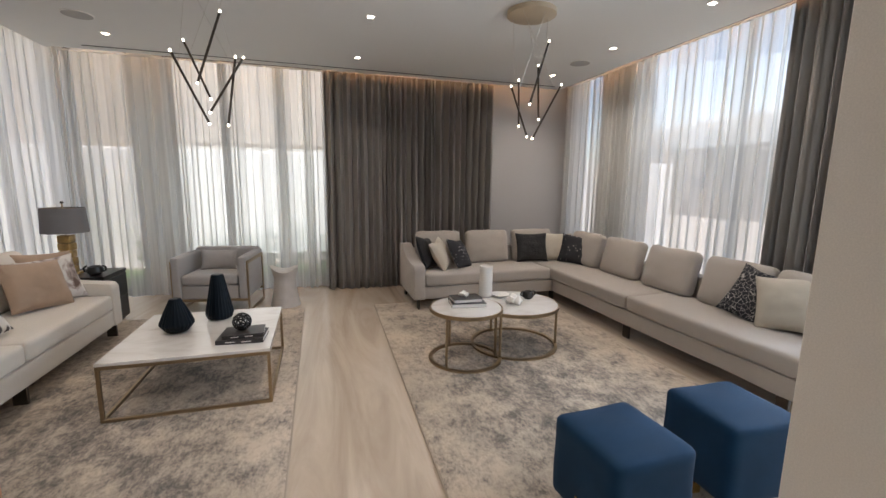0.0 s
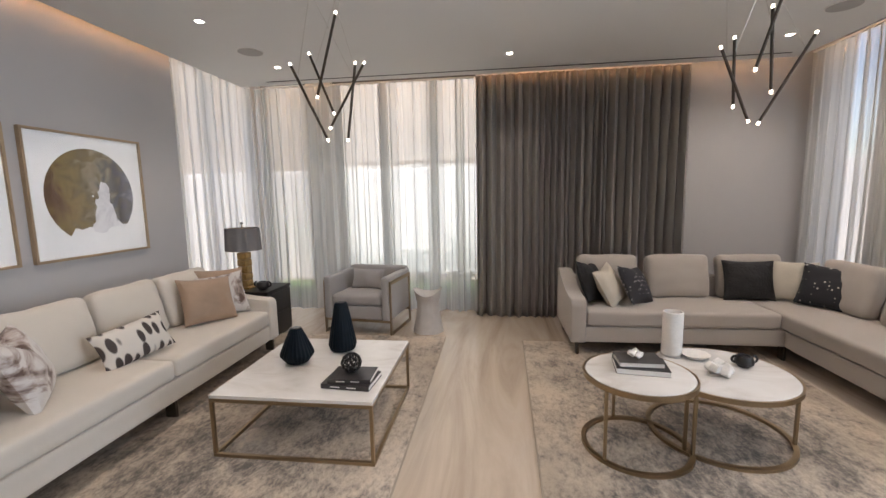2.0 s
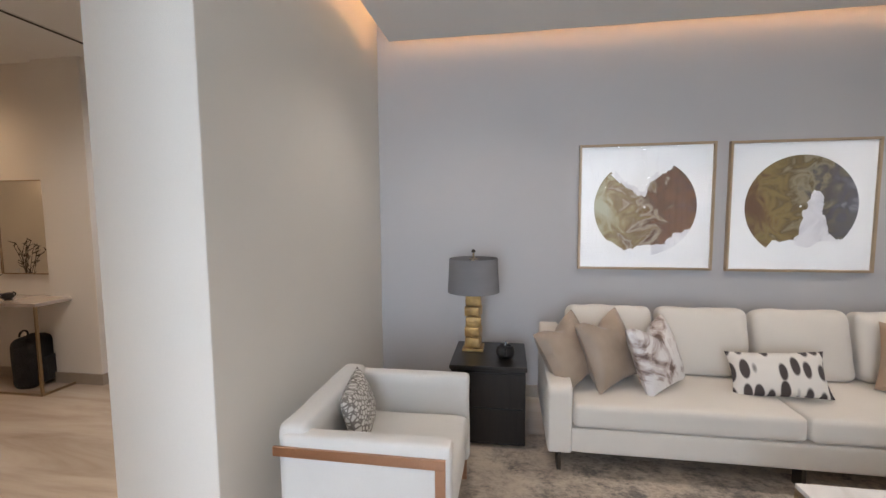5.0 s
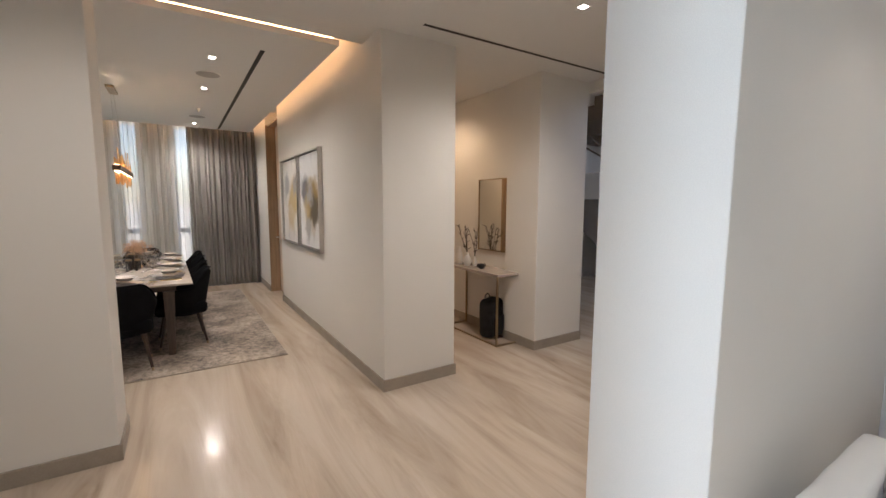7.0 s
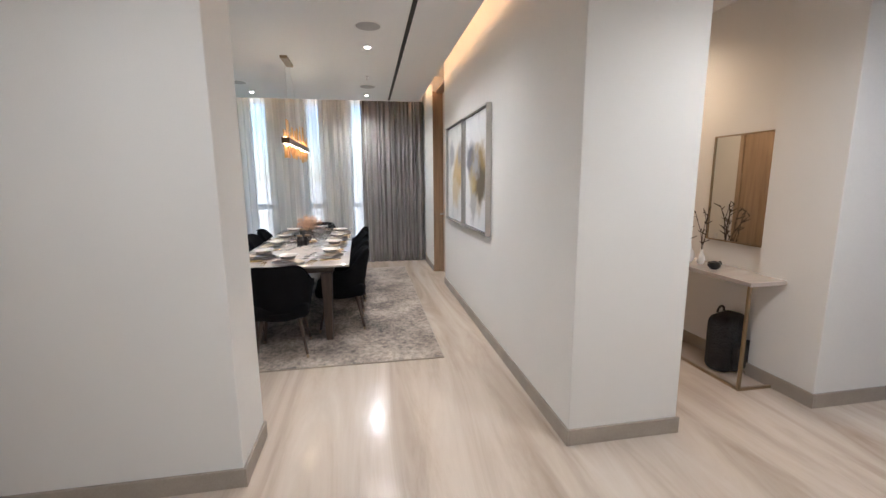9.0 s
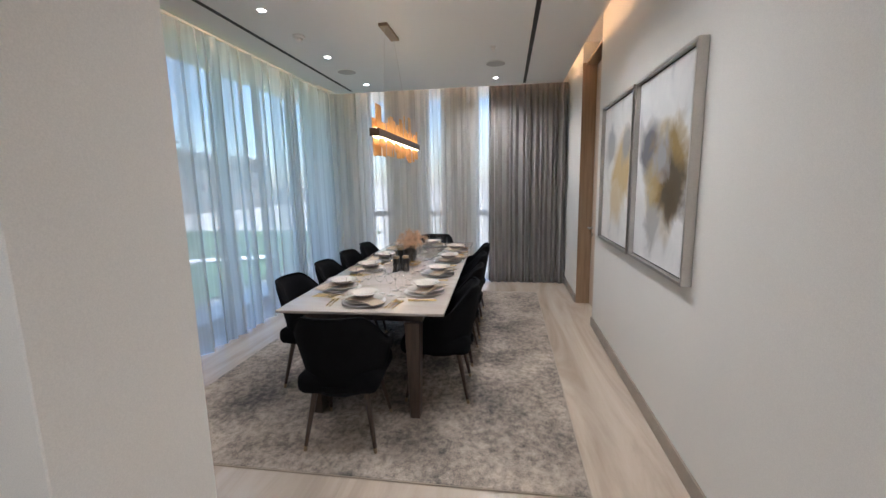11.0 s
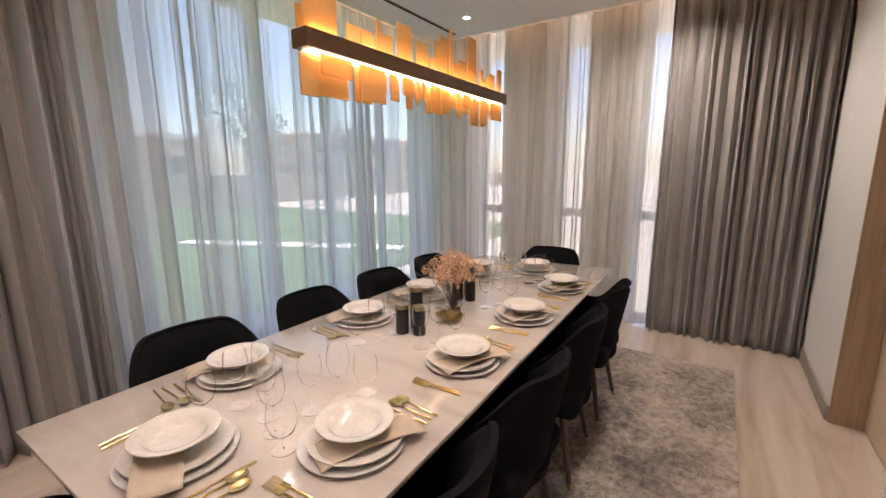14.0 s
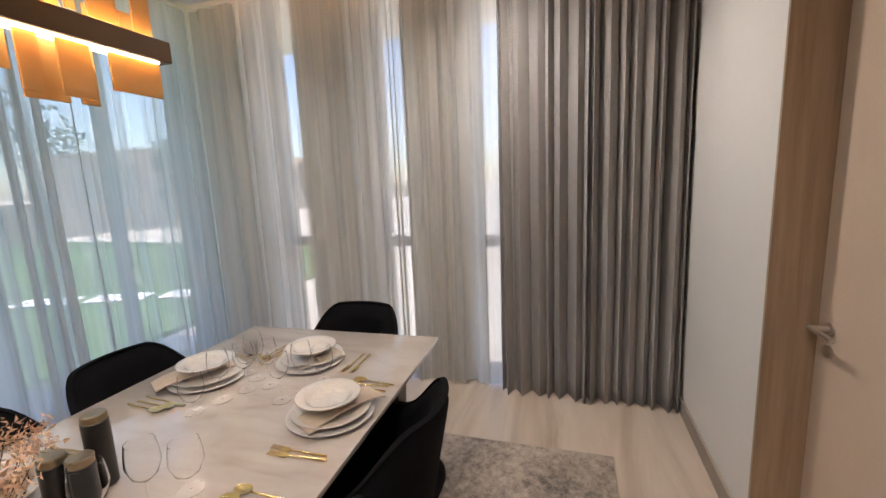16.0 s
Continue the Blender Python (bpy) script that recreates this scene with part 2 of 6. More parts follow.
M["blue"] = material("blue_velvet", (0.0012, 0.029, 0.074), 0.8, vary=0.15, scale=5, fine=500, bump=0.03, sheen=0.03, spec=0.25)
M["brass"] = material("brushed_brass", (0.36, 0.27, 0.17), 0.36, 1.0, vary=0.08, fine=200, bump=0.01)
M["copper"] = material("copper_band", (0.50, 0.30, 0.20), 0.28, 1.0, vary=0.06, fine=200, bump=0.0)
M["gold"] = material("gold_metal", (0.80, 0.58, 0.25), 0.25, 1.0, vary=0.06, fine=200, bump=0.0)
M["gold_leaf"] = material("gold_leaf_ceramic", (0.52, 0.34, 0.14), 0.3, 0.9, vary=0.35, scale=14, fine=90, bump=0.08, dist=0.01)
M["steel"] = material("brushed_steel", (0.55, 0.52, 0.48), 0.3, 1.0, vary=0.05, fine=200, bump=0.0)
M["bronze"] = material("dark_bronze", (0.060, 0.046, 0.034), 0.45, 0.5, vary=0.1, fine=200, bump=0.0)
M["marble"] = ramp_material("polished_marble", [(0.30, (0.35, 0.292, 0.25)), (0.44, (0.43, 0.37, 0.322)), (0.60, (0.475, 0.415, 0.365)), (0.75, (0.445, 0.385, 0.335))], 2.2, 8, 0.08, (1.0, 3.0, 1), 0.8, 0.55, second=(3, 0.03, (1, 1, 1)), coat=0.3)
M["marble_white"] = ramp_material("white_polished_marble", [(0.30, (0.60, 0.56, 0.51)), (0.44, (0.72, 0.69, 0.65)), (0.60, (0.77, 0.745, 0.71)), (0.75, (0.74, 0.71, 0.67))], 2.4, 8, 0.06, (1.0, 2.2, 1), 0.8, 0.55, second=(3, 0.03, (1, 1, 1)), coat=0.4)
M["dark_wood"] = ramp_material("espresso_wood", [(0.3, (0.006, 0.005, 0.0045)), (0.7, (0.017, 0.013, 0.011))], 4, 6, 0.35, (14, 14, 1), 0.2, bump=0.08)
M["leg_wood"] = ramp_material("walnut_leg", [(0.3, (0.035, 0.022, 0.016)), (0.7, (0.075, 0.048, 0.034))], 4, 6, 0.4, (14, 14, 1), 0.2, bump=0.08)
M["oak"] = ramp_material("oak_veneer", [(0.3, (0.27, 0.175, 0.105)), (0.55, (0.36, 0.245, 0.15)), (0.75, (0.42, 0.29, 0.185))], 3.5, 7, 0.45, (10, 10, 0.5), 0.3, bump=0.08)
M["mahogany"] = ramp_material("mahogany", [(0.3, (0.06, 0.012, 0.008)), (0.7, (0.13, 0.028, 0.018))], 4, 6, 0.35, (12, 12, 1), 0.2)
M["door_paint"] = material("door_paint", (0.58, 0.45, 0.33), 0.5, vary=0.02, fine=200, bump=0.004)
M["drape"] = material("grey_drape", (0.235, 0.213, 0.195), 0.9, vary=0.08, scale=4, fine=600, bump=0.05, stretch=(1, 1, 0.5), sheen=0.3)
M["drape_warm"] = material("taupe_drape", (0.278, 0.253, 0.229), 0.9, vary=0.08, scale=4, fine=600, bump=0.05, stretch=(1, 1, 0.5), sheen=0.3)
M["sheer"] = sheer_material("white_voile", (0.86, 0.86, 0.84), 0.34)
M["sheer_clear"] = sheer_material("fine_voile", (0.76, 0.785, 0.795), 0.22)
M["sheer_slot"] = sheer_material("thin_voile", (0.78, 0.76, 0.72), 0.24)
M["stair_taupe"] = material("taupe_stair_paint", (0.30, 0.265, 0.225), 0.75, vary=0.04, scale=0.8, fine=250, bump=0.006)
M["stair_brown"] = material("brown_stair_cladding", (0.16, 0.115, 0.075), 0.5, vary=0.08, scale=2, fine=200, bump=0.01)
M["chair_black"] = material("black_velvet_upholstery", (0.007, 0.007, 0.008), 0.9, vary=0.2, scale=6, fine=500, bump=0.03, spec=0.08)
M["ceramic"] = material("glazed_ceramic", (0.60, 0.545, 0.48), 0.16, vary=0.03, scale=20, fine=80, bump=0.0, coat=0.4)
M["napkin"] = material("linen_napkin", (0.50, 0.40, 0.30), 0.9, vary=0.06, scale=20, fine=400, bump=0.06)
M["teal_vase"] = material("dark_teal_ceramic", (0.0018, 0.0055, 0.010), 0.5, vary=0.2, scale=10, bump=0.0, spec=0.16)
M["black_gloss"] = material("black_ceramic", (0.012, 0.011, 0.011), 0.3, vary=0.2, scale=10, bump=0.0)
M["paper"] = material("page_edges", (0.70, 0.67, 0.62), 0.9, fine=400, stretch=(1, 1, 10))
M["book_dark"] = material("dark_book_cover", (0.035, 0.03, 0.03), 0.35, vary=0.3, scale=12)
M["book_grey"] = material("grey_book_cover", (0.030, 0.027, 0.026), 0.4, vary=0.2, scale=12)
M["book_pale"] = material("pale_book_cover", (0.065, 0.06, 0.056), 0.4, vary=0.15, scale=12)
M["plaster"] = material("white_plaster", (0.74, 0.71, 0.67), 0.6, vary=0.04, scale=10, bump=0.02)
M["stone_stool"] = material("pale_stone_stool", (0.50, 0.47, 0.44), 0.6, vary=0.06, scale=12, fine=100, bump=0.02)
M["shade_grey"] = material("grey_lamp_shade", (0.20, 0.19, 0.19), 0.9, vary=0.05, fine=500, bump=0.05, stretch=(1, 1, 3))
M["grille"] = material("speaker_grille", (0.40, 0.38, 0.36), 0.6, vary=0.05, fine=600, bump=0.05)
M["slot"] = material("slot_diffuser", (0.012, 0.011, 0.010), 0.6)
M["frame_alu"] = material("window_frame", (0.17, 0.165, 0.16), 0.45, 0.3, fine=200, bump=0.0)
M["socket"] = material("bronze_socket_plate", (0.20, 0.165, 0.12), 0.4, 0.5)
M["canopy"] = material("pale_brass_plate", (0.50, 0.40, 0.28), 0.45, 0.2, vary=0.05)
M["picture_frame"] = material("pale_gold_frame", (0.42, 0.31, 0.20), 0.4, 0.35, vary=0.08)
M["led"] = glow("warm_led", (1.0, 0.58, 0.28), 6.0)
M["led_tip"] = glow("pendant_tip", (1.0, 0.86, 0.68), 6.0)
M["lamp_face"] = glow("downlight_face", (1.0, 0.92, 0.80), 14.0)
M["glass"] = glass("clear_glass")
M["table_glass"] = glass("thin_table_glass", ior=1.16)
M["pane"] = glass("window_glass", (0.97, 0.985, 0.98), ior=1.05)
M["mirror"] = material("mirror", (0.82, 0.82, 0.80), 0.02, 1.0, vary=0.0, fine_vary=0.0, bump=0.0)


# ---- building helpers ----
def part(name, bm, mat, parent=None, label="", sharp=35):
    me = bpy.data.meshes.new(name)
    bmesh.ops.recalc_face_normals(bm, faces=bm.faces)
    bm.to_mesh(me)
    bm.free()
    me.polygons.foreach_set("use_smooth", [True] * len(me.polygons))
    me.set_sharp_from_angle(angle=radians(sharp))
    for m in mat if isinstance(mat, tuple) else (mat,):
        me.materials.append(M[m])
    ob = new(name, me)
    ob.parent = parent
    if label:
        tagged(ob, label)
    return ob


def thing(name, m, label, category, group="", kind=""):
    ob = new(name)
    ob.empty_display_size = 0.1
    ob.matrix_basis = m if isinstance(m, Matrix) else pose(*m)
    return tagged(ob, label, category, group, kind)


def solid(name, bm, mat, label="", category="", kind="", group="", m=None):
    ob = part(name, bm, mat)
    if m is not None:
        ob.matrix_basis = m
    return tagged(ob, label, category, group, kind)


def box(x0, x1, y0, y1, z0, z1, bevel=0.0, seg=2, bm=None, m=None):
    bm = bm or bmesh.new()
    made = bmesh.ops.create_cube(bm, size=1)["verts"]
    s = Matrix.Translation(((x0 + x1) / 2, (y0 + y1) / 2, (z0 + z1) / 2)) @ Matrix.Diagonal((x1 - x0, y1 - y0, z1 - z0, 1))
    bmesh.ops.transform(bm, matrix=(m or Matrix()) @ s, verts=made)
    if bevel:
        edges = list({e for v in made for e in v.link_edges})
        bmesh.ops.bevel(bm, geom=edges, offset=bevel, segments=seg, profile=0.5, affect="EDGES")
    return bm


def lathe(profile, n=32, bm=None, m=None, flute=0, depth=0.0, twist=0.0):
    """A turned shape from (radius, height) pairs, closed at both ends; flute: ribs round it."""
    bm = bm or bmesh.new()
    rings = []
    for k, (r, z) in enumerate(profile):
        ring = []
        for i in range(n):
            a = 2 * math.pi * i / n
            rr = r * (1 - depth * (0.5 + 0.5 * math.cos(flute * a + twist * z))) if flute else r
            p = Vector((rr * math.cos(a), rr * math.sin(a), z))
            ring.append(bm.verts.new(m @ p if m else p))
        rings.append(ring)
    for a, b in zip(rings, rings[1:]):
        for i in range(n):
            bm.faces.new((a[i], a[(i + 1) % n], b[(i + 1) % n], b[i]))
    bm.faces.new(rings[0][::-1])
    bm.faces.new(rings[-1])
    return bm


def rod(a, b, r, n=10, bm=None, r2=None):
    a, b = Vector(a), Vector(b)
    q = (b - a).to_track_quat("Z", "Y").to_matrix().to_4x4()
    return lathe([(r, 0), (r if r2 is None else r2, (b - a).length)], n, bm, Matrix.Translation(a) @ q)


def bar(a, b, w, bm=None):
    """A square section bar from a to b."""
    a, b = Vector(a), Vector(b)
    q = (b - a).to_track_quat("Z", "Y").to_matrix().to_4x4()
    return box(-w / 2, w / 2, -w / 2, w / 2, 0, (b - a).length, min(0.002, w / 6), 1, bm, Matrix.Translation(a) @ q)


def pillow(w, h, t, seed, n=18, ear=0.07, pinch=0.0):
    """A stuffed cushion, standing in its own x-z plane, with drawn-in sides and creases."""
    bm = bmesh.new()
    rnd = random.Random(seed)
    off = Vector((rnd.uniform(-9, 9), rnd.uniform(-9, 9), rnd.uniform(-9, 9)))
    sides = []
    for s in (-1, 1):
        grid = []
        for j in range(n + 1):
            row = []
            for i in range(n + 1):
                u, v = 2 * i / n - 1, 2 * j / n - 1
                fat = (max(0, 1 - u * u) ** 0.42) * (max(0, 1 - v * v) ** 0.42)
                x = w / 2 * u * (1 - ear * (1 - v * v))
                z = h / 2 * v * (1 - ear * (1 - u * u))
                z -= pinch * h * max(0, v) ** 2 * math.exp(-(u * 3) ** 2)
                wr = noise.noise(Vector((x * 9, z * 9, s * 2)) + off) * 0.07 + noise.noise(Vector((x * 22, z * 22, s * 3)) + off) * 0.03
                row.append((x, s * t / 2 * fat * (1 + wr * 2), z + h / 2))
            grid.append(row)
        sides.append(grid)
    verts = [[[None] * (n + 1) for _ in range(n + 1)] for _ in range(2)]
    for k in range(2):
        for j in range(n + 1):
            for i in range(n + 1):
                if k and (i in (0, n) or j in (0, n)):
                    verts[1][j][i] = verts[0][j][i]
                else:
                    verts[k][j][i] = bm.verts.new(sides[k][j][i])
    for k in range(2):
        for j in range(n):
            for i in range(n):
                q = [verts[k][j][i], verts[k][j][i + 1], verts[k][j + 1][i + 1], verts[k][j + 1][i]]
                bm.faces.new(q if k == 0 else q[::-1])
    return bm


def soft_box(x0, x1, y0, y1, z0, z1, r, crown=0.0, seed=0, n=12):
    """An upholstered block: rounded edges, a slight crown and slack in its faces."""
    bm = bmesh.new()
    bmesh.ops.create_cube(bm, size=2)
    bmesh.ops.subdivide_edges(bm, edges=bm.edges[:], cuts=n, use_grid_fill=True)
    c = Vector(((x0 + x1) / 2, (y0 + y1) / 2, (z0 + z1) / 2))
    half = Vector(((x1 - x0) / 2, (y1 - y0) / 2, (z1 - z0) / 2))
    inner = Vector([max(1e-4, h - r) for h in half])
    for v in bm.verts:
        # more rows of vertices near the edges
        p = Vector([math.copysign(1 - (1 - abs(a)) ** 1.6, a) * h for a, h in zip(v.co, half)])
        core = Vector([max(-i, min(i, a)) for a, i in zip(p, inner)])
        d = p - core
        u, w = core.x / inner.x, core.y / inner.y
        if d.length > 1e-6:
            p = core + d.normalized() * r
        if crown and p.z > 0:
            p.z += crown * (1 - u * u) * (1 - w * w)
        k = noise.noise(p * 5 + Vector((seed * 3.7, seed, 0))) * 0.006
        v.co = c + p + d.normalized() * k if d.length > 1e-6 else c + p
    return bm


def pleats(a, b, z0, z1, waves, depth, seed, steps=9, flare=0.25, over=0.16, rows=26):
    """Cloth that hangs in folds from a to b (points of the plan)."""
    rnd = random.Random(seed)
    bm = bmesh.new()
    a, b = Vector((*a, 0)), Vector((*b, 0))
    along = (b - a)
    out = Vector((-along.y, along.x, 0)).normalized()
    n = waves * steps
    amp = [rnd.uniform(0.55, 1.25) for _ in range(waves + 1)]
    wid = [rnd.uniform(0.45, 1.7) for _ in range(waves)]
    tot, cum = sum(wid), [0]
    for w in wid:
        cum.append(cum[-1] + w / tot)
    drift = [rnd.uniform(-1, 1) for _ in range(waves + 1)]
    grid = []
    for j in range(rows + 1):
        h = j / rows
        z = z0 + (z1 - z0) * h
        row = []
        for i in range(n + 1):
            w, f = min(i // steps, waves - 1), (i - min(i // steps, waves - 1) * steps) / steps
            s = cum[w] + (cum[w + 1] - cum[w]) * f
            am = amp[w] * (1 - f) + amp[w + 1] * f
            dr = drift[w] * (1 - f) + drift[w + 1] * f
            loose = 1 - h
            wave = math.sin(2 * math.pi * f)
            wave = math.copysign(abs(wave) ** 0.8, wave)
            d = depth * am * (0.75 + flare * loose) * wave + depth * 0.5 * dr * loose * math.sin(3.1 * h + dr * 4)
            d *= 0.6 if h > 0.985 else 1
            side = along.length / waves * over * math.sin(4 * math.pi * f + dr) * (0.6 + 0.4 * loose)
            p = a + along * s + out * d + along.normalized() * (side + 0.012 * dr * loose)
            row.append(bm.verts.new((p.x, p.y, z + (0.006 * dr if j == 0 else 0))))
        grid.append(row)
    for r0, r1 in zip(grid, grid[1:]):
        for i in range(n):
            bm.faces.new((r0[i], r0[i + 1], r1[i + 1], r1[i]))
    return bm


def drape(a, b, z0, z1, waves, depth, seed, mat, label, name="curtain", thick=0.0025, over=0.16):
    ob = thing(name, (a[0], a[1], z0), label, "curtain", "curtains")
    back = Matrix.Translation((-a[0], -a[1], -z0))
    bm = pleats(a, b, z0, z1, waves, depth, seed, over=over)
    bmesh.ops.transform(bm, matrix=back, verts=bm.verts)
    cloth = part("cloth", bm, mat, ob, sharp=80)
    if thick:
        sol = cloth.modifiers.new("thickness", "SOLIDIFY")
        sol.thickness = thick
    d = Vector((b[0] - a[0], b[1] - a[1], 0))
    q = Matrix.Rotation(math.atan2(d.y, d.x), 4, "Z")
    part("track", box(0, d.length, -0.012, 0.012, z1 - z0 + 0.004, z1 - z0 + 0.022, 0, m=q), "ceiling", ob)
    return ob


def wall(name, x0, x1, y0, y1, z0, z1, mat, label=""):
    return solid(name, box(x0, x1, y0, y1, z0, z1, 0.003, 1), mat, label, "wall", "structure")


def skirting(x0, x1, y0, y1):
    return solid("baseboard", box(x0, x1, y0, y1, 0, 0.10, 0.002, 1), "base", "grey-beige stone baseboard along the wall", "baseboard", "structure")

# ---- large structure ----
TOP, CEIL = 3.12, 2.89
solid("floor", box(-9.2, 4.25, -7.97, 6.75, -0.12, 0.0), "floor", "polished vein-cut beige travertine floor", "floor", "structure")

# living room
wall("wall_west", -2.9, -2.68, 0.81, 5.0, 0, TOP, "wall_grey", "soft grey painted living room wall")
wall("wall_north", 0.42, 4.25, 6.26, 6.75, 0, TOP, "wall_grey", "soft grey painted living room wall")
wall("wall_south_west", -9.2, -0.593, 0.35, 0.81, 0, TOP, "wall_beige", "beige painted partition wall beside the opening")
wall("wall_south_east", 1.14, 4.25, 0.35, 0.81, 0, TOP, "wall_white", "white painted partition wall beside the opening")
wall("wall_east_1", 4.05, 4.25, 0.81, 0.95, 0, TOP, "wall_grey", "grey wall beside the large window")
wall("wall_east_2", 4.05, 4.25, 4.66, 5.42, 0, TOP, "wall_grey", "grey pier between the windows")
wall("wall_east_3", 4.05, 4.25, 5.98, 6.26, 0, TOP, "wall_grey", "grey pier in the corner")
wall("wall_east_sill", 4.05, 4.25, 5.42, 5.98, 0, 0.45, "wall_grey", "low wall under the narrow window")
wall("wall_north_pier", -1.98, -1.63, 6.55, 6.75, 0, TOP, "wall_white", "pier between garden windows")
wall("wall_corner_pier", -2.9, -2.66, 6.5, 6.75, 0, TOP, "wall_white", "corner pier between windows")

# hall and foyer
wall("wall_hall_east", 3.38, 3.6, -1.67, 0.35, 0, TOP, "wall_white", "plain white hall wall")
wall("wall_dining_north", 1.158, 3.6, -2.08, -1.67, 0, TOP, "wall_white", "white painted pier at the dining room opening")
wall("wall_hall_pier", -3.1, -2.42, -4.6, -2.23, 0, TOP, "wall_white", "cream wall behind the console table")
wall("column", -3.1, -2.373, -2.23, -1.735, 0, TOP, "wall_white", "square cream painted column")
wall("wall_bulkhead", -3.2, -3.1, -1.735, 0.35, 2.77, TOP, "wall_white", "white bulkhead over the foyer opening")
wall("wall_hall_back", -2.42, -1.29, -4.8, -4.6, 0, TOP, "wall_white", "cream wall at the end of the lobby")
wall("wall_foyer_south", -9.2, -3.1, -4.8, -4.55, 0, 5.6, "wall_white", "tall white foyer wall")
wall("wall_foyer_west", -9.4, -9.2, -4.8, 0.81, 0, 5.6, "wall_white", "tall white foyer wall")

# dining room
wall("wall_dining_west_1", -1.29, -0.595, -5.574, -1.67, 0, TOP, "wall_white", "cream white dining room wall")
wall("wall_dining_west_2", -1.29, -0.563, -7.97, -6.427, 0, TOP, "wall_white", "cream white dining room wall")
wall("wall_dining_west_3", -1.29, -0.90, -6.427, -5.574, 0, TOP, "wall_white", "wall behind the door recess")
wall("wall_dining_east", 3.38, 3.6, -4.44, -2.08, 0, TOP, "wall_white", "cream white wall beside the garden window")
SLOTS = ((2.23, 2.53), (1.31, 1.58), (0.46, 0.78))
edges = [3.6] + [v for a, b in SLOTS for v in (b, a)] + [-0.563]
for k in range(0, len(edges), 2):
    wall("wall_dining_south_%d" % (k // 2 + 1), edges[k + 1], edges[k], -7.97, -7.69, 0, TOP, "wall_white", "cream wall between narrow windows")

# ceilings: dropped panels with a light cove along the walls
# unseen south overhang, added to keep sun off the slot windows
solid("roof", box(-3.2, 4.4, -9.3, 6.9, TOP, TOP + 0.2), "ceiling", "concrete roof slab with an added south eave", "roof", "structure")
solid("ceiling_living", box(-2.55, 3.72, 0.95, 6.0, CEIL, CEIL + 0.05, 0.002, 1), "ceiling", "white plaster dropped ceiling with lit cove", "ceiling", "structure")
solid("ceiling_hall", box(-3.1, 3.38, -2.05, 0.81, CEIL, CEIL + 0.05, 0.002, 1), "ceiling", "white plaster hall ceiling", "ceiling", "structure")
solid("ceiling_lobby", box(-2.42, -1.29, -4.6, -2.05, CEIL, CEIL + 0.05, 0.002, 1), "ceiling", "white plaster lobby ceiling", "ceiling", "structure")
solid("ceiling_dining", box(-0.45, 2.86, -7.34, -2.2, CEIL, CEIL + 0.05, 0.002, 1), "ceiling", "white plaster dropped ceiling with lit cove", "ceiling", "structure")
solid("ceiling_foyer", box(-9.4, -3.2, -4.8, 0.81, 5.4, 5.6), "ceiling", "white foyer ceiling", "ceiling", "structure")
wall("wall_foyer_upper", -3.2, -3.1, -4.8, 0.81, TOP, 5.6, "wall_white", "upper foyer wall")


def cove(name, x0, x1, y0, y1):
    solid(name, box(x0, x1, y0, y1, CEIL + 0.055, CEIL + 0.067), "led", "warm white led strip in the ceiling cove", "led strip", "structure")


cove("cove_light_1", -2.60 + 0.055, -2.53, 1.0, 5.0)
cove("cove_light_2", -2.5, -0.7, 0.955, 0.97)
cove("cove_light_3", -2.5, 3.7, 5.98, 5.995)
cove("cove_light_4", 3.70, 3.715, 1.0, 5.9)
cove("cove_light_5", -0.445, -0.43, -7.2, -2.3)
cove("cove_light_6", -0.40, 1.1, -2.215, -2.202)
cove("cove_light_7", -0.4, 2.8, -7.275, -7.26)
cove("cove_light_8", 2.84, 2.855, -7.2, -2.3)

# skirtings
skirting(-2.68, -2.665, 0.83, 4.98)
skirting(-2.66, -0.595, 0.81, 0.825)
skirting(-0.593, -0.578, 0.35, 0.825)
skirting(1.125, 1.14, 0.35, 0.81)
skirting(1.14, 4.0, 0.81, 0.825)
skirting(1.143, 1.158, -2.08, -1.655)
skirting(1.158, 2.33, -1.67, -1.655)
skirting(-0.595, -0.58, -5.572, -1.655)
skirting(-0.563, -0.548, -7.68, -6.43)
skirting(-1.305, -0.595, -1.67, -1.655)
skirting(3.365, 3.38, -4.44, -2.097)
skirting(1.145, 3.38, -2.095, -2.08)
skirting(-2.373, -2.358, -2.23, -1.72)
skirting(-3.1, -2.373, -1.735, -1.72)
skirting(-2.42, -2.405, -4.58, -2.245)
skirting(2.75, 4.0, 6.245, 6.26)


